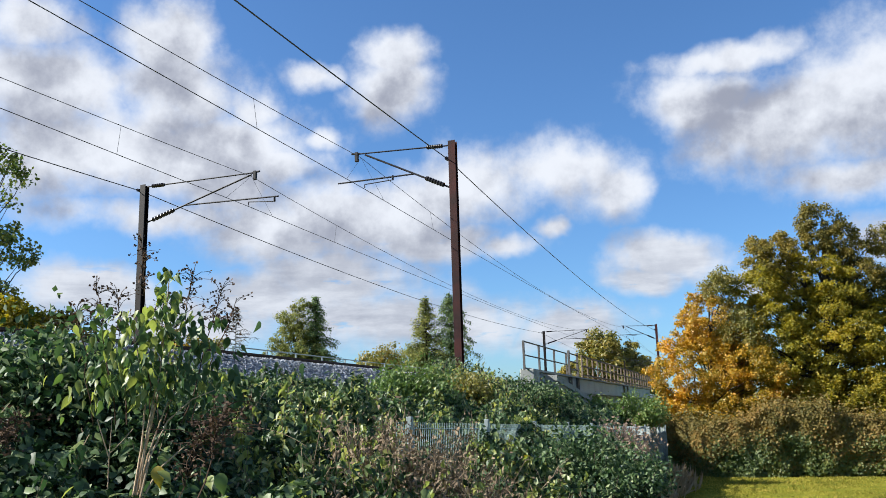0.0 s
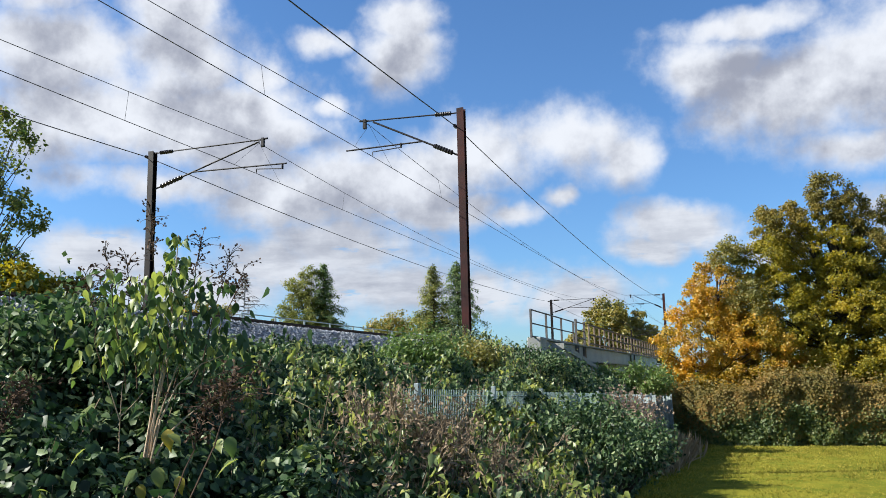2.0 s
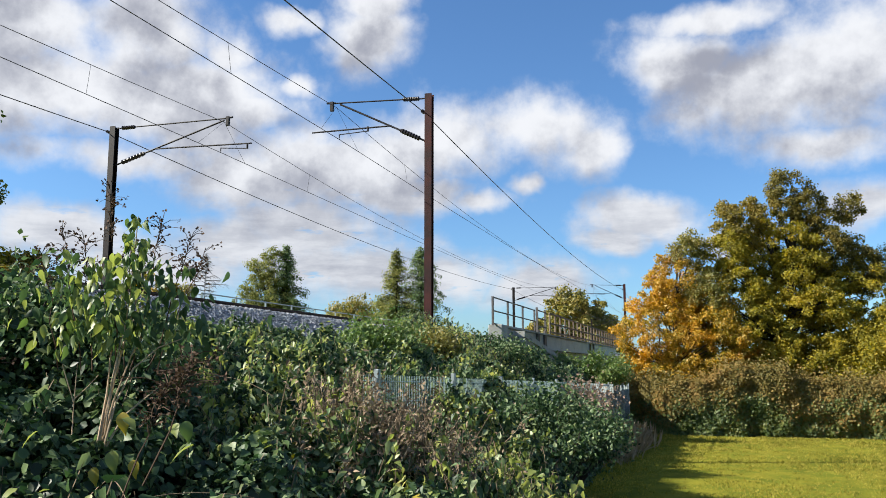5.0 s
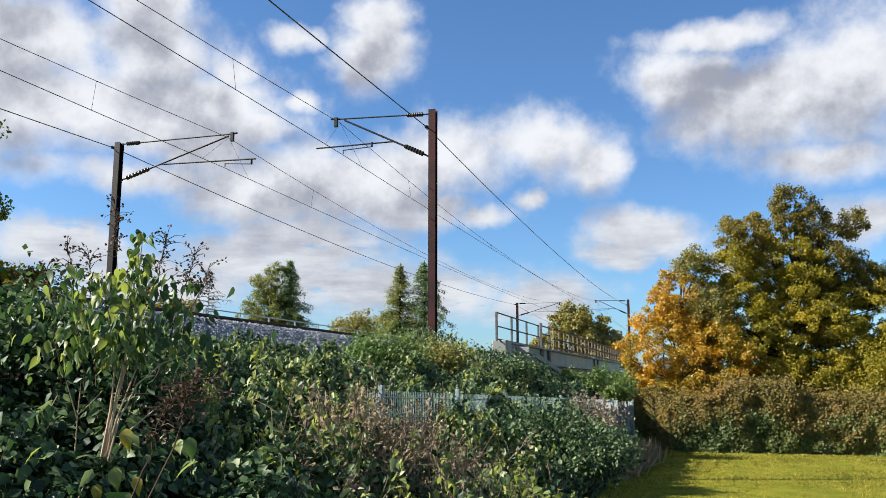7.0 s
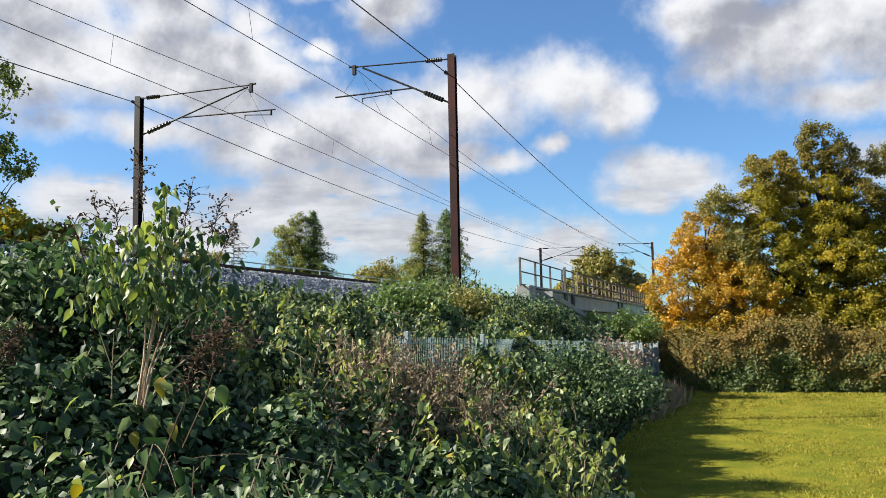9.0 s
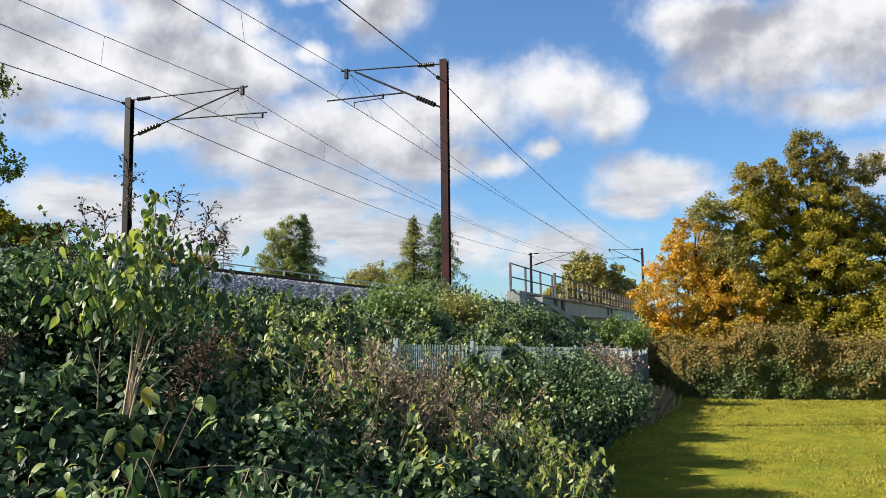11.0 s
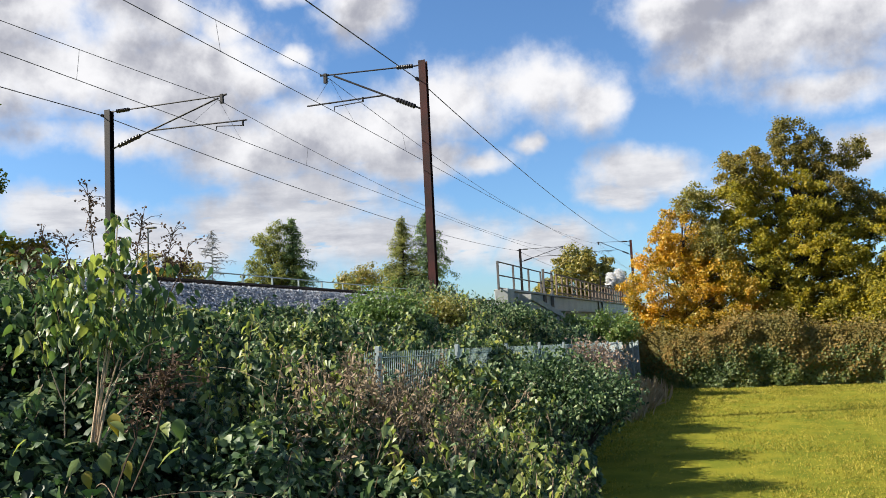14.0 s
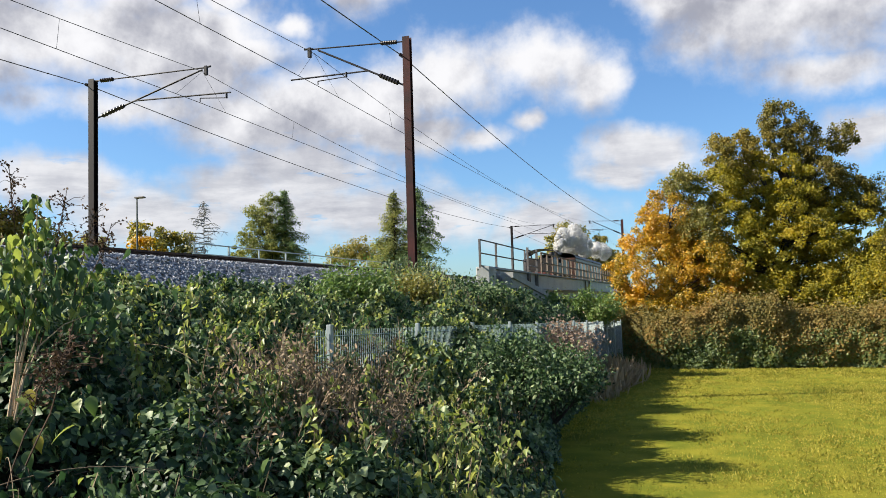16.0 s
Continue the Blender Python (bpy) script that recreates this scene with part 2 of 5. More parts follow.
M["far_land"] = surface("field", (0.09, 0.11, 0.03), (0.13, 0.12, 0.05), 0.95, 0.05, 0, 0.4, 0.05, 2.0)
M["blade"] = leafy("grass blade", [(0.0, (0.075, 0.100, 0.018)), (0.5, (0.275, 0.245, 0.042)), (1.0, (0.54, 0.44, 0.11))], 0.9, 0.38, 0.25, 0.02)
M["ballast"] = surface("ballast", (0.20, 0.21, 0.23), (0.32, 0.33, 0.35), 0.9, 5.0, 0, 0.9, 0.04, 22.0)
M["stone"] = leafy("ballast stone", [(0.0, (0.13, 0.135, 0.15)), (0.5, (0.27, 0.28, 0.30)), (1.0, (0.46, 0.47, 0.49))], 0.9, 0.0, 0.1, 0.3)
M["rail"] = surface("rusty rail steel", (0.035, 0.022, 0.018), (0.06, 0.035, 0.025), 0.6, 10.0, 0.5, 0.3, 0.003, 80.0)
M["concrete"] = surface("weathered concrete", (0.23, 0.24, 0.23), (0.33, 0.33, 0.31), 0.85, 1.2, 0, 0.4, 0.01, 30.0, (0.22, 0.23, 0.22))
M["girder"] = surface("grey painted girder", (0.23, 0.26, 0.27), (0.31, 0.34, 0.35), 0.55, 0.9, 0.1, 0.2, 0.005, 25.0, (0.17, 0.19, 0.19))
M["mast"] = surface("oxide painted mast steel", (0.050, 0.009, 0.007), (0.012, 0.004, 0.004), 0.7, 1.2, 0.1, 0.25, 0.003, 50.0, (0.02, 0.008, 0.007))
M["mast_dark"] = surface("sooty mast steel", (0.005, 0.0035, 0.0035), (0.009, 0.004, 0.004), 0.55, 1.6, 0.2, 0.25, 0.003, 50.0)
M["arm"] = surface("galvanised arm tube", (0.014, 0.013, 0.015), (0.024, 0.022, 0.024), 0.6, 6.0, 0.2, 0.2, 0.002, 60.0)
M["insulator"] = surface("brown glazed insulator", (0.010, 0.006, 0.006), (0.006, 0.004, 0.004), 0.25, 8.0, 0, 0.05, 0.001, 60.0)
M["wire"] = surface("overhead wire", (0.045, 0.045, 0.05), (0.08, 0.075, 0.07), 0.5, 3.0, 0.4, 0.1, 0.001, 50.0)
M["galv"] = surface("weathered galvanised steel", (0.30, 0.35, 0.35), (0.24, 0.28, 0.28), 0.55, 3.0, 0.25, 0.2, 0.002, 40.0, (0.27, 0.31, 0.30))
M["galv_green"] = surface("algae-stained galvanised steel", (0.22, 0.31, 0.30), (0.30, 0.38, 0.37), 0.6, 2.0, 0.2, 0.2, 0.002, 40.0)
M["black_steel"] = surface("weathered dark handrail steel", (0.085, 0.08, 0.078), (0.13, 0.115, 0.105), 0.6, 4.0, 0.2, 0.2, 0.002, 60.0)
M["timber"] = surface("weathered timber", (0.20, 0.155, 0.115), (0.14, 0.105, 0.08), 0.8, 3.0, 0, 0.4, 0.005, 40.0)
M["loco"] = surface("sooty locomotive paint", (0.025, 0.022, 0.02), (0.045, 0.035, 0.028), 0.4, 2.0, 0.3, 0.2, 0.003, 40.0)
M["coach"] = surface("dark brown coach paint", (0.05, 0.026, 0.02), (0.06, 0.032, 0.025), 0.4, 1.0, 0.1, 0.1, 0.002, 40.0)
M["brass"] = surface("red buffer beam", (0.12, 0.025, 0.02), (0.09, 0.025, 0.02), 0.5, 3.0, 0.1, 0.2, 0.002, 40.0)
M["asphalt"] = surface("asphalt", (0.045, 0.045, 0.047), (0.06, 0.06, 0.06), 0.9, 1.0, 0, 0.5, 0.005, 80.0)
M["lampgrey"] = surface("grey lamp column", (0.07, 0.08, 0.08), (0.10, 0.11, 0.11), 0.6, 2.0, 0.3, 0.1, 0.001, 40.0)


# ---- mesh helpers ----
def link(name, data, mat, parent=None, label="", kind=""):
    if mat is not None and not data.materials:
        data.materials.append(mat)
    ob = new(name, data)
    if parent is not None:
        ob.parent = parent
    return tagged(ob, label=label, kind=kind)


def part(name, bm, mat, parent=None, label="", smooth=False):
    me = bpy.data.meshes.new(name)
    bm.to_mesh(me)
    bm.free()
    if smooth:
        me.polygons.foreach_set("use_smooth", [True] * len(me.polygons))
    return link(name, me, mat, parent, label)


def empty(name, m, label, category, group="", kind=""):
    ob = new(name)
    ob.matrix_basis = m
    return tagged(ob, label, category, group, kind)


def box(bm, x0, x1, y0, y1, z0, z1, bevel=0.0):
    r = bmesh.ops.create_cube(bm, size=1.0)["verts"]
    for v in r:
        v.co = Vector(((x0 + x1) / 2 + v.co.x * (x1 - x0), (y0 + y1) / 2 + v.co.y * (y1 - y0), (z0 + z1) / 2 + v.co.z * (z1 - z0)))
    if bevel:
        es = list({e for v in r for e in v.link_edges})
        bmesh.ops.bevel(bm, geom=es, offset=bevel, segments=1, affect="EDGES")
    return bm


def tube(bm, a, b, r0, r1=None, n=8, caps=True):
    a, b = Vector(a), Vector(b)
    r1 = r0 if r1 is None else r1
    q = (b - a).to_track_quat("Z", "Y")
    rings = []
    for c, r in ((a, r0), (b, r1)):
        rings.append([bm.verts.new(c + q @ Vector((r * math.cos(2 * math.pi * k / n), r * math.sin(2 * math.pi * k / n), 0))) for k in range(n)])
    for k in range(n):
        bm.faces.new((rings[0][k], rings[0][(k + 1) % n], rings[1][(k + 1) % n], rings[1][k]))
    if caps:
        bm.faces.new(rings[0][::-1])
        bm.faces.new(rings[1])
    return bm


def chain(bm, pts, r, n=6):
    for k in range(len(pts) - 1):
        tube(bm, pts[k], pts[k + 1], r, r, n)
    return bm


def limb(bm, pts, r0, r1, n=6):
    rings = []
    k = len(pts)
    for i, p in enumerate(pts):
        d = (pts[min(i + 1, k - 1)] - pts[max(i - 1, 0)]).normalized()
        q = d.to_track_quat("Z", "Y")
        r = r0 + (r1 - r0) * i / (k - 1)
        rings.append([bm.verts.new(p + q @ Vector((r * math.cos(2 * math.pi * j / n), r * math.sin(2 * math.pi * j / n), 0))) for j in range(n)])
    for i in range(k - 1):
        for j in range(n):
            bm.faces.new((rings[i][j], rings[i][(j + 1) % n], rings[i + 1][(j + 1) % n], rings[i + 1][j]))


def bent(a, b, wob, rnd, n=5):
    pts = []
    for i in range(n + 1):
        p = a.lerp(b, i / n)
        if 0 < i < n:
            p = p + Vector((rnd.uniform(-1, 1), rnd.uniform(-1, 1), rnd.uniform(-0.6, 0.8))) * wob
        pts.append(p)
    return pts


def sheet(name, verts, faces, mat, parent=None, label="", kind="", smooth=False):
    me = bpy.data.meshes.new(name)
    me.from_pydata(verts, [], faces)
    if smooth:
        me.polygons.foreach_set("use_smooth", [True] * len(me.polygons))
    return link(name, me, mat, parent, label, kind)


RNG = np.random.default_rng(7)
# blade outline: base, two sides each, tip, with a fold along the midrib
BLADE = np.array([(0, 0, 0), (-.33, .26, .10), (-.25, .62, .05), (0, 1.08, -.20), (.25, .62, .05), (.33, .26, .10), (0, .48, -.03)])
BLADE_F = [(0, 6, 1), (1, 6, 2), (2, 6, 3), (3, 6, 4), (4, 6, 5), (5, 6, 0)]
DIAMOND = np.array([(0, 0, 0), (-.42, .45, .08), (0, 1, -.05), (.42, .45, .08)])
DIAMOND_F = [(0, 2, 1), (0, 3, 2)]


def leaves(name, pts, nrm, size, mat, parent=None, near=False, label="", kind="stuff", droop=0.0, thin=1.0):
    """One mesh of blades at pts, lying roughly across nrm."""
    base, fc = (BLADE, BLADE_F) if near else (DIAMOND, DIAMOND_F)
    n = len(pts)
    nz = nrm / np.maximum(np.linalg.norm(nrm, axis=1, keepdims=True), 1e-6)
    t = RNG.normal(size=(n, 3))
    t[:, 2] -= droop
    t -= nz * np.sum(t * nz, axis=1, keepdims=True)
    t /= np.maximum(np.linalg.norm(t, axis=1, keepdims=True), 1e-6)
    s = np.cross(t, nz)
    size = np.broadcast_to(size, (n,))[:, None, None]
    b = base[None] * size
    v = pts[:, None, :] + b[:, :, :1] * s[:, None, :] * thin + b[:, :, 1:2] * t[:, None, :] + b[:, :, 2:] * nz[:, None, :]
    k = len(base)
    f = (np.array(fc)[None] + (np.arange(n) * k)[:, None, None]).reshape(-1, 3)
    me = bpy.data.meshes.new(name)
    v = v.reshape(-1, 3)
    me.vertices.add(len(v))
    me.vertices.foreach_set("co", v.ravel())
    me.loops.add(len(f) * 3)
    me.loops.foreach_set("vertex_index", f.ravel().astype(np.int32))
    me.polygons.add(len(f))
    me.polygons.foreach_set("loop_start", (np.arange(len(f)) * 3).astype(np.int32))
    me.update(calc_edges=True)
    return link(name, me, mat, parent, label, kind)


def smooth_noise(x, y, cell, seed):
    """Soft value noise on the plan."""
    g = np.random.default_rng(seed).random((97, 97))
    u, v = x / cell + 40, y / cell + 20
    i, j = np.floor(u).astype(int), np.floor(v).astype(int)
    a, b = u - i, v - j
    a, b = a * a * (3 - 2 * a), b * b * (3 - 2 * b)
    i, j = i % 96, j % 96
    return (g[i, j] * (1 - a) + g[i + 1, j] * a) * (1 - b) + (g[i, j + 1] * (1 - a) + g[i + 1, j + 1] * a) * b


# ---- ground and railway ----
def lawn_z(y):
    return 0.22 - 0.025 * np.clip(y, -40, 60)


RAIL_Z = 3.28
TRACKS = (-10.15, -13.6)


def build_ground():
    xs = np.concatenate([np.array([-3000, -1200, -400, -150, -80, -50, -35, -26, -22]), np.array([-19.5, -17.9, -16.6, -15.2, -12, -9.4, -8.6, -7.6, -6.4, -5.2, -4.2]), np.arange(-3.5, 12.1, 0.75), np.array([16, 25, 50, 120, 400, 1200, 3000])])
    ys = np.concatenate([np.array([-3000, -900, -300, -100, -40, -15]), np.arange(-6, 40, 1.0), np.array([42, 45, 48, 50, 52, 54, 56, 58, 60, 64, 72, 85, 100, 130, 200, 400, 1000, 3000])])
    X, Y = np.meshgrid(xs, ys)
    low = lawn_z(Y) * np.exp(-np.maximum(np.abs(X) - 60, 0) / 200)
    bank = np.interp(X, [-22, -19.5, -17.9, -16.6, -8.6, -7.6, -4.2], [0, 1.9, 2.75, 2.75, 2.75, 2.5, 0])
    # road cut under the bridge
    cut = np.clip((np.abs(Y - 42) - 11) / 4.0, 0, 1)
    Z = low + np.maximum(bank - low, 0) * np.where(bank > 0, 1, 0) * cut
    Z += (smooth_noise(X, Y, 1.6, 3) - 0.5) * 0.05
    n, m = X.shape
    v = np.stack([X, Y, Z], -1).reshape(-1, 3).tolist()
    f = [(i * m + j, i * m + j + 1, (i + 1) * m + j + 1, (i + 1) * m + j) for i in range(n - 1) for j in range(m - 1)]
    g = sheet("ground", v, f, M["turf_base"], kind="structure", smooth=True)
    tagged(g, "short mown autumn grass running to a railway embankment", "ground")


build_ground()


def ballast_profile(x):
    """Height of the stone bed across the line."""
    return np.interp(x, [-17.4, -16.0, -15.2, -8.6, -7.5], [2.7, 3.05, 3.08, 3.08, 2.35])


def build_ballast():
    xs = np.linspace(-17.4, -7.5, 36)
    ys = np.concatenate([np.arange(-30, 26, 1.2), np.arange(26, 200, 6.0)])
    X, Y = np.meshgrid(xs, ys)
    Z = ballast_profile(X) + (smooth_noise(X * 3, Y * 3, 0.8, 5) - 0.5) * 0.06
    n, m = X.shape
    f = [(i * m + j, i * m + j + 1, (i + 1) * m + j + 1, (i + 1) * m + j) for i in range(n - 1) for j in range(m - 1)]
    b = sheet("ballast_bed", np.stack([X, Y, Z], -1).reshape(-1, 3).tolist(), f, M["ballast"], kind="structure", smooth=True)
    tagged(b, "grey crushed stone ballast bed under the two tracks", "ballast")
    # loose stones on the near shoulder
    n = 42000
    x = RNG.uniform(-9.2, -7.5, n)
    y = RNG.uniform(0, 27, n)
    r = RNG.uniform(0.018, 0.038, n)
    c = np.stack([x, y, ballast_profile(x) + 0.015], -1)
    octa = np.array([(1, 0, 0), (-.9, .2, .1), (.1, 1, 0), (0, -1, .2), (.15, 0, .8), (0, 0, -.8)])
    oct_f = np.array([(0, 2, 4), (2, 1, 4), (1, 3, 4), (3, 0, 4)])
    ang = RNG.uniform(0, 6.28, n)
    ca, sa = np.cos(ang)[:, None], np.sin(ang)[:, None]
    o = octa[None] * r[:, None, None] * RNG.uniform(0.6, 1.4, (n, 1, 3))
    v = np.stack([o[:, :, 0] * ca - o[:, :, 1] * sa, o[:, :, 0] * sa + o[:, :, 1] * ca, o[:, :, 2]], -1) + c[:, None]
    fc = (oct_f[None] + (np.arange(n) * 6)[:, None, None]).reshape(-1, 3)
    st = sheet("ballast_stones", v.reshape(-1, 3).tolist(), fc.tolist(), M["stone"], kind="stuff")
    tagged(st, "loose angular grey stones on the ballast shoulder", "ballast")


build_ballast()


def build_tracks():
    prof = [(-.075, 0), (.075, 0), (.075, .012), (.012, .03), (.012, .105), (.036, .118), (.036, .155), (-.036, .155), (-.036, .118), (-.012, .105), (-.012, .03), (-.075, .012)]
    for tx in TRACKS:
        root = empty("railway_track", pose(tx, 0, RAIL_Z - 0.155), "pair of rusty steel rails on concrete sleepers", "railway track", "railway tracks", "structure")
        for s in (-0.753, 0.753):
            v = [(s + px, y, pz) for y in (-30, 200) for px, pz in prof]
            k = len(prof)
            f = [(i, (i + 1) % k, k + (i + 1) % k, k + i) for i in range(k)]
            sheet("steel_rail", v, f, M["rail"], root, "rusty running rail")
        bm = bmesh.new()
        box(bm, -1.25, 1.25, -0.13, 0.13, -0.16, -0.004, 0.02)
        first = part("sleeper", bm, M["concrete"], root)
        for k in range(1, 60):
            ob = link("sleeper", first.data, None, root)
            ob.location = (0, k * 0.65, 0)
        first.location = (0, 0, 0)


build_tracks()


# ---- overhead line ----
def wire(name, pts, r, label, parent=None):
    bm = bmesh.new()
    limb(bm, [Vector(p) for p in pts], r, r, 6)
    return part(name, bm, M["wire"], parent, label)


MAST_Y = (-33.5, 20.0, 73.45, 127.0)
WIRE = {1: dict(mast=-7.5, cat=(-10.15, 9.02), con=(-10.05, 8.12), feed=(-7.66, 8.66)), -1: dict(mast=-17.35, cat=(-13.62, 8.93), con=(-13.70, 8.05), feed=(-17.55, 8.98))}


def ribbed(bm, a, b, r, n=7):
    a, b = Vector(a), Vector(b)
    tube(bm, a, b, r * 0.78, None, 8)
    for k in range(n):
        c = a.lerp(b, (k + 0.5) / n)
        h = (b - a) / n * 0.3
        tube(bm, c - h, c + h, r, r * 0.8, 10)


def build_mast(side, my, tall=9.12):
    w = WIRE[side]
    mx = w["mast"]
    s = side                                    # +1: arms reach towards -x
    root = empty("catenary_mast", pose(mx, my, 2.5), "dark red steel H-section mast with a cantilever arm", "catenary mast", "overhead line masts")
    L = lambda x, z, y=0.0: (x - mx, y, z - 2.5)
    bm = bmesh.new()
    hw = 0.095
    h = tall - 2.5
    d, t = 0.093, 0.009
    prof = [(-hw, -d), (hw, -d), (hw, -d + 2 * t), (t, -d + 2 * t), (t, d - 2 * t), (hw, d - 2 * t), (hw, d), (-hw, d), (-hw, d - 2 * t), (-t, d - 2 * t), (-t, -d + 2 * t), (-hw, -d + 2 * t)]
    lo = [bm.verts.new((px, py, 0.05)) for px, py in prof]
    hi = [bm.verts.new((px, py, h)) for px, py in prof]
    bm.faces.new(lo[::-1]), bm.faces.new(hi)
    for k in range(12):
        bm.faces.new((lo[k], lo[(k + 1) % 12], hi[(k + 1) % 12], hi[k]))
    part("column", bm, M["mast"] if side > 0 else M["mast_dark"], root)
    bm = bmesh.new()
    box(bm, -0.4, 0.4, -0.4, 0.4, -0.5, 0.06, 0.03)
    part("base_plinth", bm, M["concrete"], root)
    edge = mx - s * 0.10
    up_z = 9.02 if s > 0 else 9.06
    lo_z = 7.88 if s > 0 else 7.95
    tip = (mx - s * 2.78, 9.14) if s > 0 else (mx + 3.85, 9.03)
    # top tie with its insulator
    bm = bmesh.new()
    i0, i1 = edge - s * 0.18, edge - s * 0.62
    tube(bm, L(edge, up_z), L(i0, up_z), 0.02)
    tz = lambda x: up_z + (tip[1] - up_z) * (x - edge) / (tip[0] - edge)
    tube(bm, L(i1, tz(i1)), L(*tip), 0.02)
    tie = part("top_tie", bm, M["arm"], root)
    bm = bmesh.new()
    ribbed(bm, L(i0, tz(i0)), L(i1, tz(i1)), 0.062)
    part("insulator", bm, M["insulator"], tie, "brown ribbed insulator")
    # raking strut with its insulator
    st = (tip[0] + s * 0.25, tip[1] - 0.05) if s > 0 else (tip[0] - 0.12, tip[1] - 0.05)
    a = Vector(L(edge - s * 0.02, lo_z))
    b = Vector(L(*st))
    u0, u1 = a.lerp(b, 0.06), a.lerp(b, 0.27)
    bm = bmesh.new()
    tube(bm, a, u0, 0.025)
    tube(bm, u1, b, 0.026)
    strut = part("strut", bm, M["arm"], root)
    bm = bmesh.new()
    ribbed(bm, u0, u1, 0.07)
    part("insulator", bm, M["insulator"], strut, "brown ribbed insulator")
    # clamp that holds the catenary wire
    bm = bmesh.new()
    c = L(*tip)
    box(bm, c[0] - 0.05, c[0] + 0.05, -0.04, 0.04, c[2] - 0.22, c[2] + 0.05, 0.01)
    tube(bm, (c[0] - s * 0.15, 0, c[2] + 0.02), (c[0] + s * 0.1, 0, c[2]), 0.03)
    part("clamp", bm, M["arm"], root)
    # registration tube and steady arm
    bm = bmesh.new()
    if s > 0:
        q0, q1 = a.lerp(b, 0.40), Vector(L(-10.85, 8.37))
    else:
        q0, q1 = a.lerp(b, 0.37), Vector(L(-12.72, 8.24))
    tube(bm, q0, q1, 0.022)
    reg = part("registration_tube", bm, M["arm"], root)
    bm = bmesh.new()
    if s > 0:
        e0, e1 = Vector(L(-9.22, 8.40)), Vector(L(w["con"][0], w["con"][1] + 0.03))
    else:
        e0, e1 = Vector(L(-12.85, 8.22)), Vector(L(w["con"][0], w["con"][1] + 0.03))
    tube(bm, e0, e0 - Vector((0, 0, 0.13)), 0.03)
    tube(bm, e0 - Vector((0, 0, 0.12)), e1 + Vector((0, 0, 0.1)), 0.014)
    tube(bm, e1 + Vector((0, 0, 0.1)), e1, 0.014)
    part("steady_arm", bm, M["arm"], reg)
    # bracket of the return wire
    bm = bmesh.new()
    f = L(*w["feed"])
    box(bm, min(0, f[0]), max(0, f[0]), -0.03, 0.03, f[2] - 0.03, f[2] + 0.03, 0.008)
    tube(bm, (f[0], -0.07, f[2]), (f[0], 0.07, f[2]), 0.05)
    part("wire_bracket", bm, M["insulator"], root)
    return root


def build_overhead():
    for side in (1, -1):
        for my in MAST_Y:
            build_mast(side, my)
        w = WIRE[side]
        for k in range(len(MAST_Y) - 1):
            y0, y1 = MAST_Y[k], MAST_Y[k + 1]
            span = y1 - y0
            sag = lambda u, d: -4 * d * u * (1 - u)
            N = 36
            # stagger at mid span
            cat = lambda u: (w["cat"][0], y0 + u * span, w["cat"][1] + sag(u, 0.62 if k == 0 else 0.95))
            con = lambda u: (w["con"][0], y0 + u * span, w["con"][1] + sag(u, 0.03 if k == 0 else 0.14))
            feed = lambda u: (w["feed"][0], y0 + u * span, w["feed"][1] + sag(u, 0.45 if k == 0 else 0.58))
            us = [i / N for i in range(N + 1)]
            root = empty("overhead_line", pose(0, 0, 0), "contact wire hung by droppers from a catenary wire", "overhead wire", "overhead wires")
            wire("catenary_wire", [cat(u) for u in us], 0.0075, "", root)
            wire("contact_wire", [con(u) for u in us], 0.0085, "", root)
            nd_ = 5
            for i in range(nd_):
                u = (i + 0.5) / nd_
                wire("dropper", [con(u), cat(u)], 0.0045, "", root)
            for dy in (-1.1, 1.3):
                at = max(0.0, dy / span) if dy > 0 else 1 + dy / span
                wire("stitch_wire", [con(at), (w["cat"][0], y0 if dy > 0 else y1, w["cat"][1])], 0.004, "", root)
            fw = wire("return_wire", [feed(u) for u in us], 0.013, "")
            tagged(fw, "thick black return wire slung between the masts", "overhead wire", "overhead wires")


build_overhead()


# ---- bridge ----
BX = -7.0


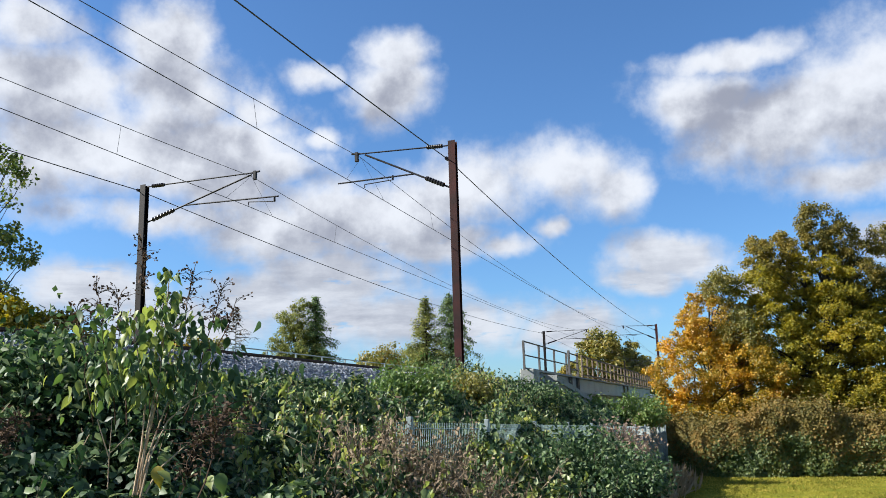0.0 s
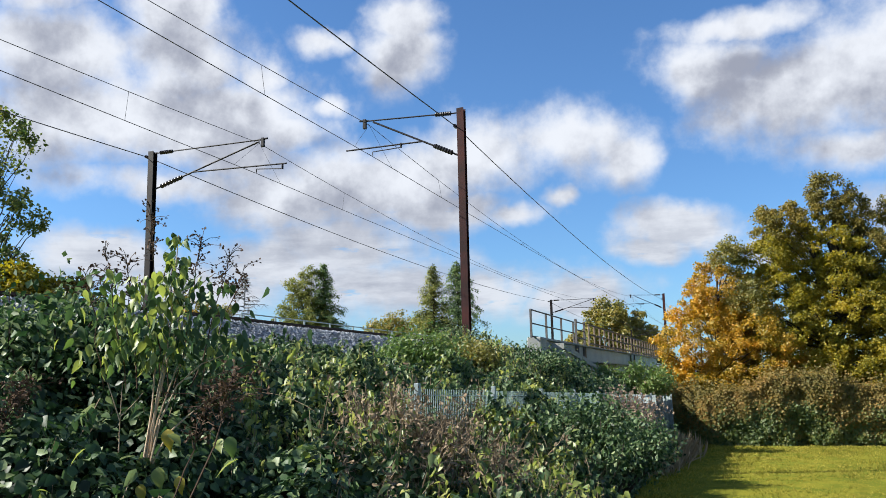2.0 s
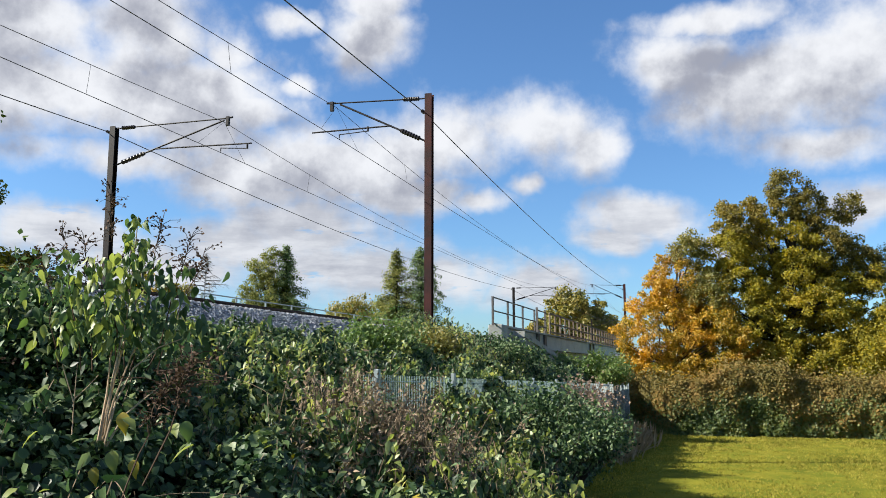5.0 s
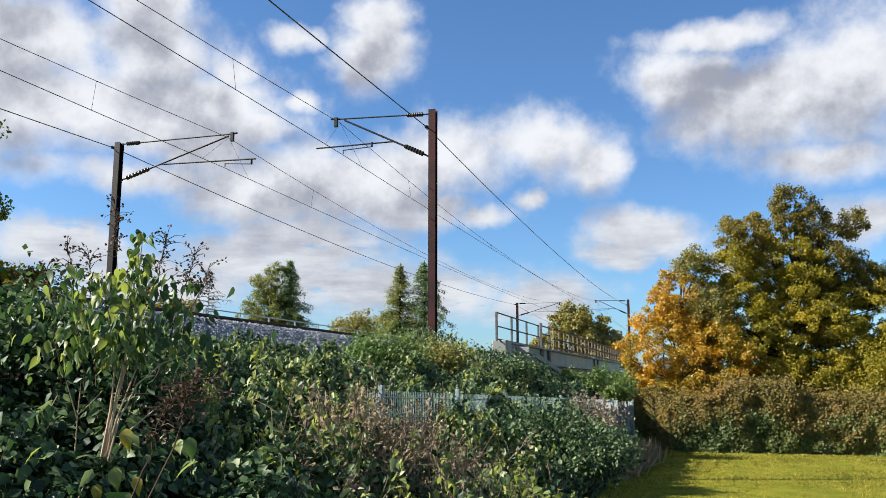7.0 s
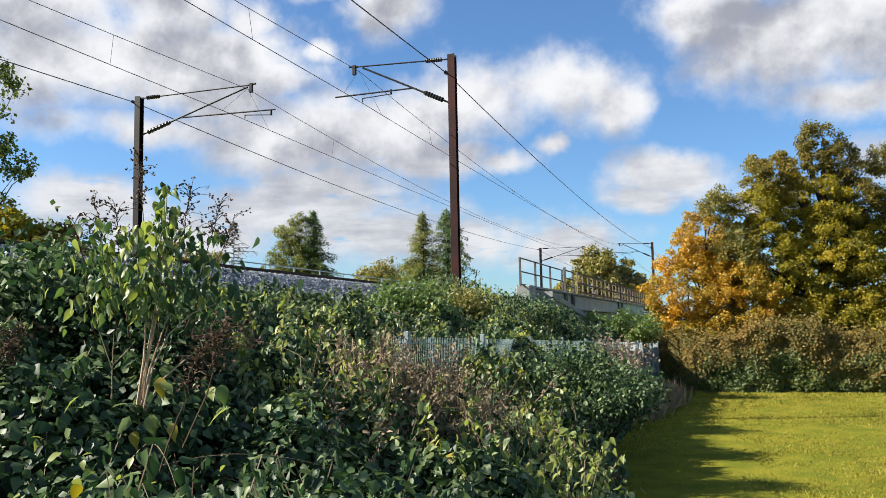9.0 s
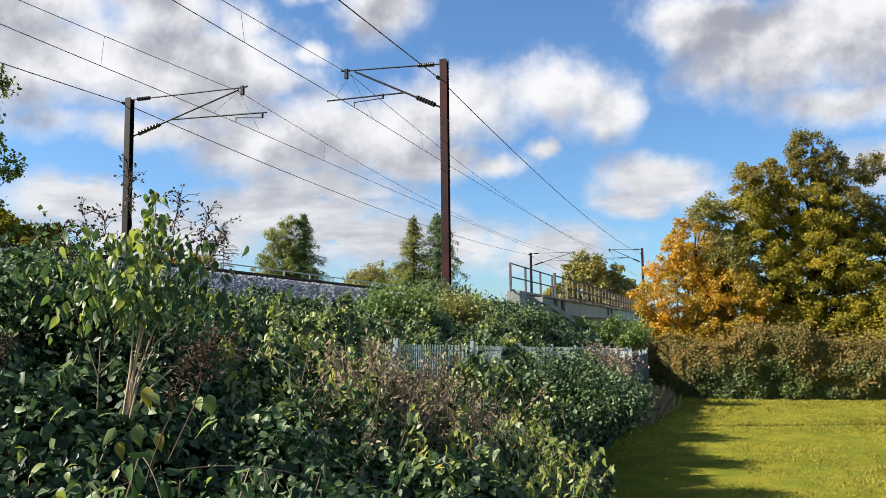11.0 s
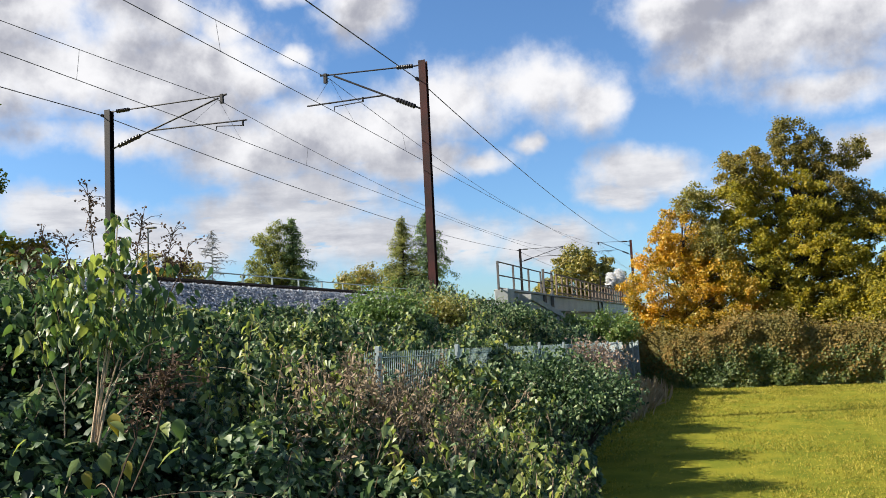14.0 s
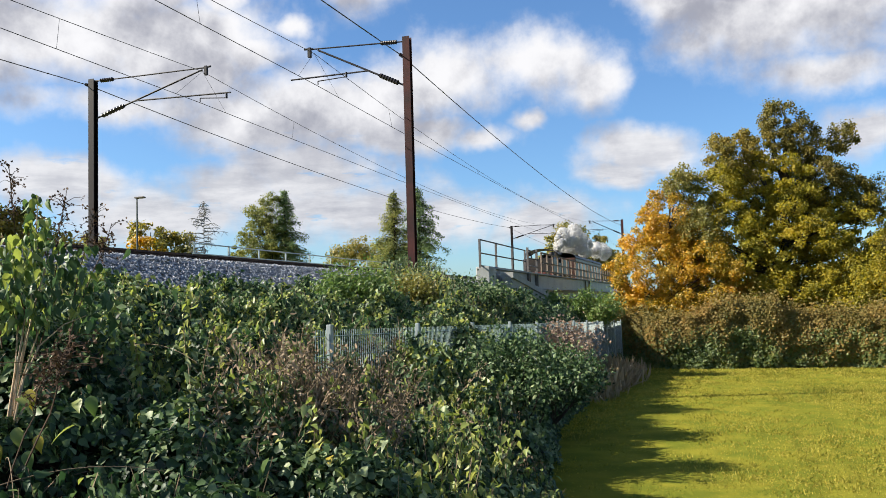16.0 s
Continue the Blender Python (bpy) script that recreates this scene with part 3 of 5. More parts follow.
def build_bridge():
    y0, y1 = 24.6, 60.0
    root = empty("railway_bridge", pose(0, 0, 0), "grey steel girder railway bridge on concrete abutments", "bridge", kind="structure")
    bm = bmesh.new()
    box(bm, BX - 0.25, BX - 0.05, y0 + 1.0, y1, 2.74, 3.30, 0.01)
    girder = part("girder", bm, M["girder"], root)
    bm = bmesh.new()
    box(bm, BX - 0.35, BX + 0.12, y0 + 6.0, y1, 2.70, 2.737, 0.005)
    part("bottom_flange", bm, M["concrete"], girder, "pale lower flange")
    bm = bmesh.new()
    box(bm, BX - 0.3, BX + 0.05, y0 + 1.0, y1, 3.303, 3.36, 0.008)
    part("coping", bm, M["concrete"], root)
    bm = bmesh.new()
    box(bm, -17.9, BX - 0.26, 31.0, y1 - 0.1, 2.3, 2.69)
    part("deck", bm, M["girder"], root)
    bm = bmesh.new()
    box(bm, -18.0, BX - 0.5, y0 + 1.05, 31.0, -1.5, 2.72)
    part("abutment", bm, M["concrete"], root)
    bm = bmesh.new()
    box(bm, -18.0, BX - 0.3, y1 - 7.0, y1, -2.0, 2.29)
    part("abutment", bm, M["concrete"], root)
    bm = bmesh.new()
    box(bm, BX - 0.2, BX + 0.25, y0 + 0.2, y0 + 0.95, 2.2, 3.34, 0.03)
    part("end_pier", bm, M["concrete"], root, "pale concrete end block")
    # sloping wing wall
    bm = bmesh.new()
    pr = [(y0 + 2.0, 3.20), (y0 + 9.0, 2.45), (y0 + 9.0, 2.27), (y0 + 2.0, 3.02)]
    va = [bm.verts.new((BX + 0.15, y, z)) for y, z in pr]
    vb = [bm.verts.new((BX + 0.55, y, z)) for y, z in pr]
    bm.faces.new(va[::-1]), bm.faces.new(vb)
    for k in range(4):
        bm.faces.new((va[k], va[(k + 1) % 4], vb[(k + 1) % 4], vb[k]))
    part("wing_coping", bm, M["concrete"], root, "sloping concrete coping")
    bm = bmesh.new()
    pr = [(y0 + 2.0, 3.015), (y0 + 9.0, 2.265), (y0 + 9.0, -0.6), (y0 + 2.0, -0.6)]
    va = [bm.verts.new((BX + 0.18, y, z)) for y, z in pr]
    vb = [bm.verts.new((BX + 0.48, y, z)) for y, z in pr]
    bm.faces.new(va[::-1]), bm.faces.new(vb)
    for k in range(4):
        bm.faces.new((va[k], va[(k + 1) % 4], vb[(k + 1) % 4], vb[k]))
    part("wing_wall", bm, M["concrete"], root)
    for y in (y0 + 7.2, y0 + 8.4, y0 + 22.0, y0 + 23.5):
        bm = bmesh.new()
        box(bm, BX - 0.04, BX + 0.03, y - 0.05, y + 0.05, 2.6, 3.45)
        part("stiffener", bm, M["black_steel"], girder)
    # black handrail at the approach
    hr = empty("bridge_handrail", pose(0, 0, 0), "black steel handrail at the end of the bridge", "handrail")
    for k, y in enumerate((y0, y0 + 2.0, y0 + 4.3, y0 + 6.4)):
        bm = bmesh.new()
        box(bm, BX - 0.03, BX + 0.03, y - 0.03, y + 0.03, 3.3, 4.18)
        part("post", bm, M["black_steel"], hr)
    for z in (3.36, 3.75, 4.16):
        bm = bmesh.new()
        tube(bm, (BX, y0, z), (BX, y0 + 6.4, z), 0.022)
        part("hand_rail", bm, M["black_steel"], hr)
    # low gate beside the handrail
    gt = empty("gate", pose(0, 0, 0), "small black steel gate on the bridge", "gate")
    for y in (y0 + 6.9, y0 + 8.6):
        bm = bmesh.new()
        box(bm, BX - 0.04, BX + 0.04, y - 0.045, y + 0.045, 2.7, 4.3)
        part("gate_post", bm, M["black_steel"], gt)
    bm = bmesh.new()
    for z in (3.6, 3.9, 4.2):
        tube(bm, (BX, y0 + 6.9, z), (BX, y0 + 8.6, z), 0.025)
    part("gate_frame", bm, M["black_steel"], gt)
    # balustrade of upright posts
    bl = empty("bridge_balustrade", pose(0, 0, 0), "weathered brown balustrade of upright posts and rails", "balustrade")
    bm = bmesh.new()
    box(bm, -0.03, 0.03, -0.055, 0.055, 0.0, 0.88, 0.008)
    first = part("post", bm, M["timber"], bl)
    first.location = (BX, y0 + 9.6, 3.36)
    k = 1
    while y0 + 9.6 + 1.28 * k < y1 + 8:
        ob = link("post", first.data, None, bl)
        ob.location = (BX, y0 + 9.6 + 1.28 * k, 3.36)
        k += 1
    for z in (3.44, 3.8, 4.2):
        bm = bmesh.new()
        box(bm, BX - 0.03, BX + 0.03, y0 + 9.5, y1 + 8, z, z + 0.06, 0.006)
        part("rail", bm, M["timber"], bl)


build_bridge()


def build_far_rail():
    r = empty("trackside_handrail", pose(-19.2, 0, 2.95), "thin grey steel handrail along the far side of the tracks", "handrail")
    bm = bmesh.new()
    box(bm, -0.03, 0.03, -0.03, 0.03, -1.0, 1.93)
    first = part("post", bm, M["galv"], r)
    first.location = (0, 27.6, 0)
    for k in range(1, 14):
        link("post", first.data, None, r).location = (0, 27.6 + 2.4 * k, 0)
    for z in (1.5, 1.9):
        bm = bmesh.new()
        tube(bm, (0, 27.6, z), (0, 27.6 + 2.4 * 13, z), 0.025)
        part("hand_rail", bm, M["galv"], r)


build_far_rail()


def build_fence():
    f = empty("mesh_fence", pose(0, 0, 0), "weathered galvanised welded mesh fence half hidden by brambles", "fence")
    fx = lambda y: -3.88 - 0.006 * (y - 7.4)
    bm = bmesh.new()
    tube(bm, (0, 0, 0.05), (0, 0, 1.98), 0.0036, None, 4)
    bar = part("upright_wire", bm, M["galv_green"], f)
    rest = bmesh.new()
    y, k = 7.34, 0
    while y < 35.6:
        z = float(lawn_z(y))
        if k < 300:
            ob = bar if k == 0 else link("upright_wire", bar.data, None, f)
            ob.location = (fx(y), y, z)
        else:
            tube(rest, (fx(y), y, z + 0.05), (fx(y), y, z + 1.98), 0.0045, None, 3)
        y += 0.055
        k += 1
    tagged(part("wire_mesh", rest, M["galv"], f), kind="stuff")
    bm = bmesh.new()
    box(bm, -0.025, 0.025, -0.03, 0.03, -0.3, 2.03, 0.005)
    post = part("post", bm, M["galv"], f)
    for k in range(12):
        y = 7.56 + 2.53 * k
        ob = post if k == 0 else link("post", post.data, None, f)
        ob.location = (fx(y) + 0.045, y, float(lawn_z(y)))
    for n in range(10):
        zz = 0.12 + n * 0.2
        a = Vector((fx(7.34) - 0.01, 7.34, float(lawn_z(7.34)) + zz))
        b = Vector((fx(35.6) - 0.01, 35.6, float(lawn_z(35.6)) + zz))
        bm = bmesh.new()
        tube(bm, a, b, 0.004, None, 4)
        part("cross_wire", bm, M["galv_green"], f)


build_fence()


# ---- bramble bank ----
def edge_x(y):
    return np.interp(y, [-2, 3, 6, 9.7, 15, 25, 36], [-1.75, -1.55, -1.3, -2.3, -3.25, -3.6, -3.75])


def bramble_z(x, y):
    s = edge_x(y) - x
    front = np.interp(y, [-2, 2, 3, 4.5, 6, 7.5, 9, 11, 14, 16.5, 18.5, 21, 27, 34, 40], [1.3, 1.42, 1.58, 1.5, 1.26, 1.2, 1.32, 1.42, 1.25, 0.85, 0.35, -0.1, -0.35, -0.6, -0.7])
    top = np.interp(y, [-2, 4, 5.6, 7, 9, 13, 15, 18, 22, 25, 30, 36, 40], [3.02, 2.95, 2.82, 2.45, 2.30, 2.28, 2.48, 2.6, 2.55, 2.4, 2.05, 1.75, 1.6])
    front = front + (smooth_noise(y, y * 0, 0.75, 14) - 0.55) * np.interp(y, [3, 5, 16, 19], [0, 0.55, 0.55, 0.2])
    u = np.clip((-3.3 - x) / 4.1, 0, 1)
    z = front + (top - front) * (1 - (1 - u) ** np.interp(y, [3, 5, 8, 18, 23], [1.05, 1.2, 2.4, 2.7, 3.2]))
    z = np.where(x < -7.4, top - (-7.4 - x) * 0.55, z)
    g = lawn_z(y)
    rise = 1 - np.exp(-np.maximum(s, 0) / 0.38)
    z = g + (z - g) * rise
    lump = (smooth_noise(x, y, 0.8, 11) - 0.5) * 0.55 + (smooth_noise(x, y, 0.32, 12) - 0.5) * 0.46
    return z + lump * np.clip(s, 0, 1)


def slope_normal(fn, x, y, e=0.08):
    zx = (fn(x + e, y) - fn(x - e, y)) / (2 * e)
    zy = (fn(x, y + e) - fn(x, y - e)) / (2 * e)
    return np.stack([-zx, -zy, np.ones_like(zx)], -1)


def blade_mesh(name, mat):
    """A rounded, pointed leaf, cupped along its midrib."""
    prof = [(0.0, 0.0), (0.10, 0.19), (0.26, 0.30), (0.46, 0.30), (0.66, 0.22), (0.86, 0.10), (1.08, 0.0)]
    v, f = [], []
    for t, w in prof:
        z = -0.30 * t * t
        v += [(-w, t, z + 0.22 * w + 0.02 * math.sin(t * 17)), (0, t, z), (w, t, z + 0.22 * w - 0.02 * math.sin(t * 15))]
    for k in range(len(prof) - 1):
        a = 3 * k
        f += [(a, a + 1, a + 4, a + 3), (a + 1, a + 2, a + 5, a + 4)]
    me = bpy.data.meshes.new(name)
    me.from_pydata(v, [], f)
    me.validate()
    me.polygons.foreach_set("use_smooth", [True] * len(me.polygons))
    me.materials.append(mat)
    return me


def build_near_leaves(root):
    """The blades nearest to the path, one by one."""
    mesh = blade_mesh("leaf", M["bramble"])
    rnd = random.Random(21)
    for n in range(95):
        x, y = rnd.uniform(-4.2, -1.9), rnd.uniform(2.2, 4.8)
        z = float(bramble_z(np.array([x]), np.array([y]))[0]) + rnd.uniform(0.0, 0.08)
        turn, sc = rnd.uniform(0, 360), rnd.uniform(0.045, 0.075)
        tuft = pose(x, y, z, rnd.uniform(-25, 20), rnd.uniform(-25, 25), turn)
        for a, q in ((0, 1.0), (78, 0.85), (-78, 0.85)):
            ob = link("leaf", mesh, None, root)
            k = sc * q
            ob.matrix_basis = tuft @ pose(0, 0, 0, rnd.uniform(-28, 5), 0, a) @ Matrix.Diagonal((k * 1.15, k, k, 1))


def build_pale_single_leaves(root):
    mesh = blade_mesh("leaf", M["pale_leaf"])
    rnd = random.Random(33)
    for x, y, z in ((-3.18, 4.37, 1.68), (-3.13, 4.33, 1.66), (-3.16, 3.13, 1.88), (-3.18, 3.50, 1.83), (-3.47, 3.00, 1.83), (-3.30, 3.70, 1.78), (-2.70, 2.95, 1.80), (-2.23, 7.06, 1.66), (-2.04, 6.06, 1.37), (-1.75, 5.98, 1.30), (-2.5, 3.9, 1.6), (-2.9, 4.8, 1.6)):
        ob = link("leaf", mesh, None, root)
        sc = rnd.uniform(0.07, 0.095)
        ob.matrix_basis = pose(x, y, z, rnd.uniform(-50, 5), rnd.uniform(-25, 25), rnd.uniform(120, 260)) @ Matrix.Diagonal((sc, sc, sc, 1))


def build_fading_leaves(root):
    """Yellowing leaves low round the foot of the sapling."""
    mesh = [blade_mesh("leaf", M["pale_leaf"]), blade_mesh("leaf", M["pale_leaf"]), blade_mesh("leaf", M["yellow_leaf"])]
    rnd = random.Random(44)
    for n in range(60):
        x, y = rnd.gauss(-3.0, 0.28), rnd.gauss(2.85, 0.26)
        z = float(bramble_z(np.array([x]), np.array([y]))[0]) + rnd.uniform(0.02, 0.11)
        sc = rnd.uniform(0.04, 0.08)
        ob = link("leaf", mesh[n % 3 if n % 7 == 2 else 0], None, root)
        ob.matrix_basis = pose(x, y, z, rnd.uniform(-50, 10), rnd.uniform(-30, 30), rnd.uniform(0, 360)) @ Matrix.Diagonal((sc, sc, sc, 1))


def build_brambles():
    root = empty("bramble_thicket", pose(0, 0, 0), "dense dark green bramble thicket over the embankment slope", "bramble", kind="stuff")
    # sheet for litter and stems; near-black colour puts shade into the leaf gaps
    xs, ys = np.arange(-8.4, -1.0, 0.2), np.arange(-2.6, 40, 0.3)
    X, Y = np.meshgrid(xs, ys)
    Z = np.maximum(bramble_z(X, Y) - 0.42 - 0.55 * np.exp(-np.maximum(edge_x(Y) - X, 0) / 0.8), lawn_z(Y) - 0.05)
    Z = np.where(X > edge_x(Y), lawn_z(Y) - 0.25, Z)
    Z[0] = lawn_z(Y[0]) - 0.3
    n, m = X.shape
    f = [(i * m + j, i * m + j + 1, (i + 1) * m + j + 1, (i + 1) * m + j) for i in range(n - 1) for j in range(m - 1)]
    sheet("gap_shade_sheet", np.stack([X, Y, Z], -1).reshape(-1, 3).tolist(), f, M["gap_shade"], root, kind="stuff", smooth=True)

    def scatter(n, y0, y1, x0, size, near, mat, name, deep=0.10, prob=None, loose=0.8, wide=1.0):
        x = RNG.uniform(x0, -1.0, n)
        y = RNG.uniform(y0, y1, n)
        keep = x < edge_x(y) + 0.12
        if prob is not None:
            keep &= RNG.random(n) < prob(x, y)
        x, y = x[keep], y[keep]
        nrm = slope_normal(bramble_z, x, y)
        nrm = nrm / np.linalg.norm(nrm, axis=1, keepdims=True)
        z = bramble_z(x, y) - RNG.exponential(deep, len(x)) + 0.05
        p = np.stack([x, y, z], -1)
        tilt = nrm + RNG.normal(scale=loose, size=nrm.shape)
        tilt[:, 2] = np.abs(tilt[:, 2])
        leaves(name, p, tilt, RNG.uniform(0.6, 1.25, len(x)) * size, mat, root, near, droop=0.6, thin=wide)

    def side(n, y0, y1, size, near, mat, name):
        """Leaves down the face towards the lawn."""
        y = RNG.uniform(y0, y1, n)
        d = RNG.exponential(0.16, n)
        x = edge_x(y) + 0.12 - d
        g = lawn_z(y)
        z = g + (bramble_z(x - 0.35, y) - g) * RNG.random(n) ** 0.8
        x = x - 0.30 * (z - g) + (smooth_noise(y, z, 0.3, 71) - 0.5) * 0.4
        nrm = np.array([0.9, -0.35, 0.55]) + RNG.normal(scale=0.6, size=(n, 3))
        leaves(name, np.stack([x, y, z], -1), nrm, RNG.uniform(0.6, 1.3, n) * size, mat, root, near, droop=0.9)

    def shoots(n, y0, y1, size, mat, name, near, tall=1.0, per=14):
        """Upright shoots above the mass, hung with leaves."""
        x, y = RNG.uniform(-7.6, -1.2, n), RNG.uniform(y0, y1, n)
        k = x < edge_x(y) - 0.1
        x, y = x[k], y[k]
        n = len(x)
        z = bramble_z(x, y) - 0.08
        h = RNG.uniform(0.12, 0.34, n) * tall * np.where((x < -3.7) & (y < 5.5), 0.8, 1.0) * np.where((x < -4.6) & (y > 5.5) & (y < 15), 0.5, 1.0) * np.where((x > -4.6) & (y > 6.8) & (y < 22), 0.6, 1.0)
        lean = RNG.normal(scale=0.35, size=(n, 2))
        t = np.linspace(0.15, 1.0, per)[None] + RNG.uniform(-0.04, 0.04, (n, per))
        px = x[:, None] + lean[:, :1] * h[:, None] * t ** 2 + RNG.normal(scale=0.018, size=(n, per))
        py = y[:, None] + lean[:, 1:] * h[:, None] * t ** 2 + RNG.normal(scale=0.018, size=(n, per))
        pz = z[:, None] + h[:, None] * t * (1.15 - 0.15 * t)
        p = np.stack([px, py, pz], -1).reshape(-1, 3)
        nrm = RNG.normal(scale=0.75, size=p.shape) + np.array([0.0, -0.35, 0.25])
        leaves(name, p, nrm, RNG.uniform(0.55, 1.25, len(p)) * size, mat, root, near, droop=2.4, thin=0.85)
        v, f = [], []
        for i in range(n):
            b = len(v)
            for q in (0, 1):
                v += [(x[i] + lean[i, 0] * h[i] * q + o, y[i] + lean[i, 1] * h[i] * q, z[i] + h[i] * q) for o in (-0.0022, 0.0022)]
            f.append((b, b + 1, b + 3, b + 2))
        sheet("shoot_stems", v, f, M["dry"], root, kind="stuff")

    clear = lambda x, y: np.where((x > -3.95) | (x < -4.3) | (y < 7), 1.0, 0.6)
    scatter(60000, 0.0, 4.7, -8.0, 0.055, True, M["bramble"], "near_leaves", 0.18, None, 0.5, 1.25)
    scatter(36000, 4.4, 7.0, -8.0, 0.060, True, M["bramble"], "near_leaves", 0.20)
    build_near_leaves(root)
    build_pale_single_leaves(root)
    build_fading_leaves(root)
    scatter(110000, 6.5, 18.0, -8.2, 0.072, True, M["bramble"], "bank_leaves", 0.20, clear)
    scatter(70000, 17.0, 40.0, -8.3, 0.105, False, M["bramble"], "far_leaves", 0.17)
    scatter(9000, -2.6, 0.3, -8.0, 0.09, False, M["bramble"], "rear_leaves", 0.1)
    side(18000, -2.0, 9.0, 0.058, True, M["bramble"], "side_leaves")
    side(22000, 8.5, 20.0, 0.07, False, M["bramble"], "side_leaves")
    shoots(1900, -2.0, 7.5, 0.064, M["bramble"], "shoot_leaves", True)
    shoots(800, 4.6, 9.5, 0.062, M["pale_leaf"], "pale_shoot_leaves", True, 1.35)
    shoots(3800, 7.0, 20.0, 0.080, M["bramble"], "shoot_leaves", True, 1.5, 12)
    shoots(1700, 7.0, 20.0, 0.080, M["pale_leaf"], "pale_shoot_leaves", False, 1.4, 12)
    shoots(1200, 19.0, 38.0, 0.10, M["bramble"], "shoot_leaves", False, 1.0, 10)
    pale = lambda x, y: np.clip(smooth_noise(x, y, 1.1, 31) * 2.2 - 0.7, 0, 1)
    scatter(6000, 4.0, 22.0, -8.0, 0.07, True, M["pale_leaf"], "pale_leaves", 0.03, pale)
    scatter(500, 1.0, 18.0, -7.0, 0.065, True, M["yellow_leaf"], "yellow_leaves", 0.02, pale)


build_brambles()


# ---- trees ----
def tree(name, x, y, z0, blobs, mats, leaf=0.16, clumps=120, per=110, clump_r=0.55, seed=1, trunk_r=0.25, label="", group="", flat=0.75, bare=0, top_mat=None):
    """blobs: (dx, dy, z, rx, ry, rz, material index) crown masses, heights above the foot."""
    rnd = random.Random(seed)
    root = empty(name, pose(x, y, z0), label, "tree", group)
    height = max(b[2] + b[5] for b in blobs)
    mean = Vector((sum(b[0] for b in blobs) / len(blobs), sum(b[1] for b in blobs) / len(blobs), 0))
    bm = bmesh.new()
    trunk = bent(Vector((0, 0, -0.3)), Vector((mean.x * 0.8, mean.y * 0.8, height * 0.86)), 0.12 * trunk_r * 4, rnd, 8)
    limb(bm, trunk, trunk_r, trunk_r * 0.18, 8)
    cen, who = [], []
    vol = [b[3] * b[4] * b[5] for b in blobs]
    area = [v ** (2 / 3) for v in vol]
    for i, b in enumerate(blobs):
        for _ in range(max(5, int(clumps * area[i] / sum(area)))):
            d = Vector((rnd.gauss(0, 1), rnd.gauss(0, 1), rnd.gauss(0, 1))).normalized()
            r = rnd.uniform(0.35, 1.08) ** 0.6
            c = Vector((b[0] + d.x * b[3] * r, b[1] + d.y * b[4] * r, b[2] + d.z * b[5] * r))
            if c.z < 0.4:
                continue
            cen.append(c)
            who.append(b[6] if len(b) > 6 else 0)
    for c in cen:
        if rnd.random() < 0.13 + bare:
            k = min(range(len(trunk)), key=lambda i: abs(trunk[i].z - c.z * 0.72))
            limb(bm, bent(trunk[k], c, 0.12, rnd, 4), trunk_r * 0.24 * (1 - 0.7 * trunk[k].z / height), 0.010, 4)
    part("trunk", bm, M["bark"], root, "grey-brown trunk and limbs")
    cen, who = np.array([tuple(c) for c in cen]), np.array(who)
    for mi, mat in enumerate(mats):
        cc = cen[who == mi]
        if not len(cc):
            continue
        n = len(cc) * per
        idx = RNG.integers(0, len(cc), n)
        rad = RNG.uniform(0.6, 1.35, len(cc))[idx] * clump_r
        off = RNG.normal(size=(n, 3))
        off /= np.linalg.norm(off, axis=1, keepdims=True)
        off *= (RNG.random(n) ** 0.5 * rad)[:, None]
        off[:, 2] *= flat
        nrm = off * 0.8 + RNG.normal(scale=0.4, size=(n, 3)) + np.array([0, 0, 0.35])
        leaves("crown", cc[idx] + off, nrm, RNG.uniform(0.6, 1.3, n) * leaf, M[mat], root, False, droop=0.4)
    return root


def conifer(name, x, y, z0, h, r, mat, seed, label):
    """Drooping boughs in tiers round a straight stem, hung with sprays."""
    rnd = random.Random(seed)
    root = empty(name, pose(x, y, z0), label, "tree", "trees across the line")
    bm = bmesh.new()
    limb(bm, [Vector((0, 0, -0.3)), Vector((0.05, 0, h * 0.5)), Vector((0, 0, h))], 0.24, 0.02, 8)
    pts = []
    z = 1.2
    while z < h - 0.15:
        u = z / h
        reach = r * min(1.0, 1.75 * (1 - u) ** 0.85 + 0.04)
        for _ in range(rnd.randint(3, 5)):
            a, q = rnd.uniform(0, 6.28), reach * rnd.uniform(0.45, 1.12)
            tip = Vector((math.cos(a) * q, math.sin(a) * q, z + 0.10 * q - 0.07 * q * q))
            mid = Vector((math.cos(a) * q * 0.5, math.sin(a) * q * 0.5, z + 0.12 * q))
            limb(bm, [Vector((0, 0, z)), mid, tip], 0.035, 0.010, 4)
            for _ in range(int(22 + 60 * q)):
                v = rnd.random() ** 0.7
                c = mid.lerp(tip, v * 2 - 1) if v > 0.5 else Vector((0, 0, z)).lerp(mid, v * 2)
                w = 0.12 + 0.12 * q * (1 - v)
                pts.append((c.x + rnd.gauss(0, w), c.y + rnd.gauss(0, w), c.z + rnd.gauss(0, 0.09) - abs(rnd.gauss(0, 0.16))))
        z += 0.26
    part("trunk", bm, M["bark"], root)
    p = np.array(pts)
    out = p * np.array([1, 1, 0])
    out /= np.maximum(np.linalg.norm(out, axis=1, keepdims=True), 0.05)
    leaves("crown", p, out * 0.5 + np.array([0, 0, 0.7]) + RNG.normal(scale=0.45, size=p.shape), RNG.uniform(0.6, 1.3, len(p)) * 0.17, M[mat], root, False, droop=0.5, thin=0.7)
    return root


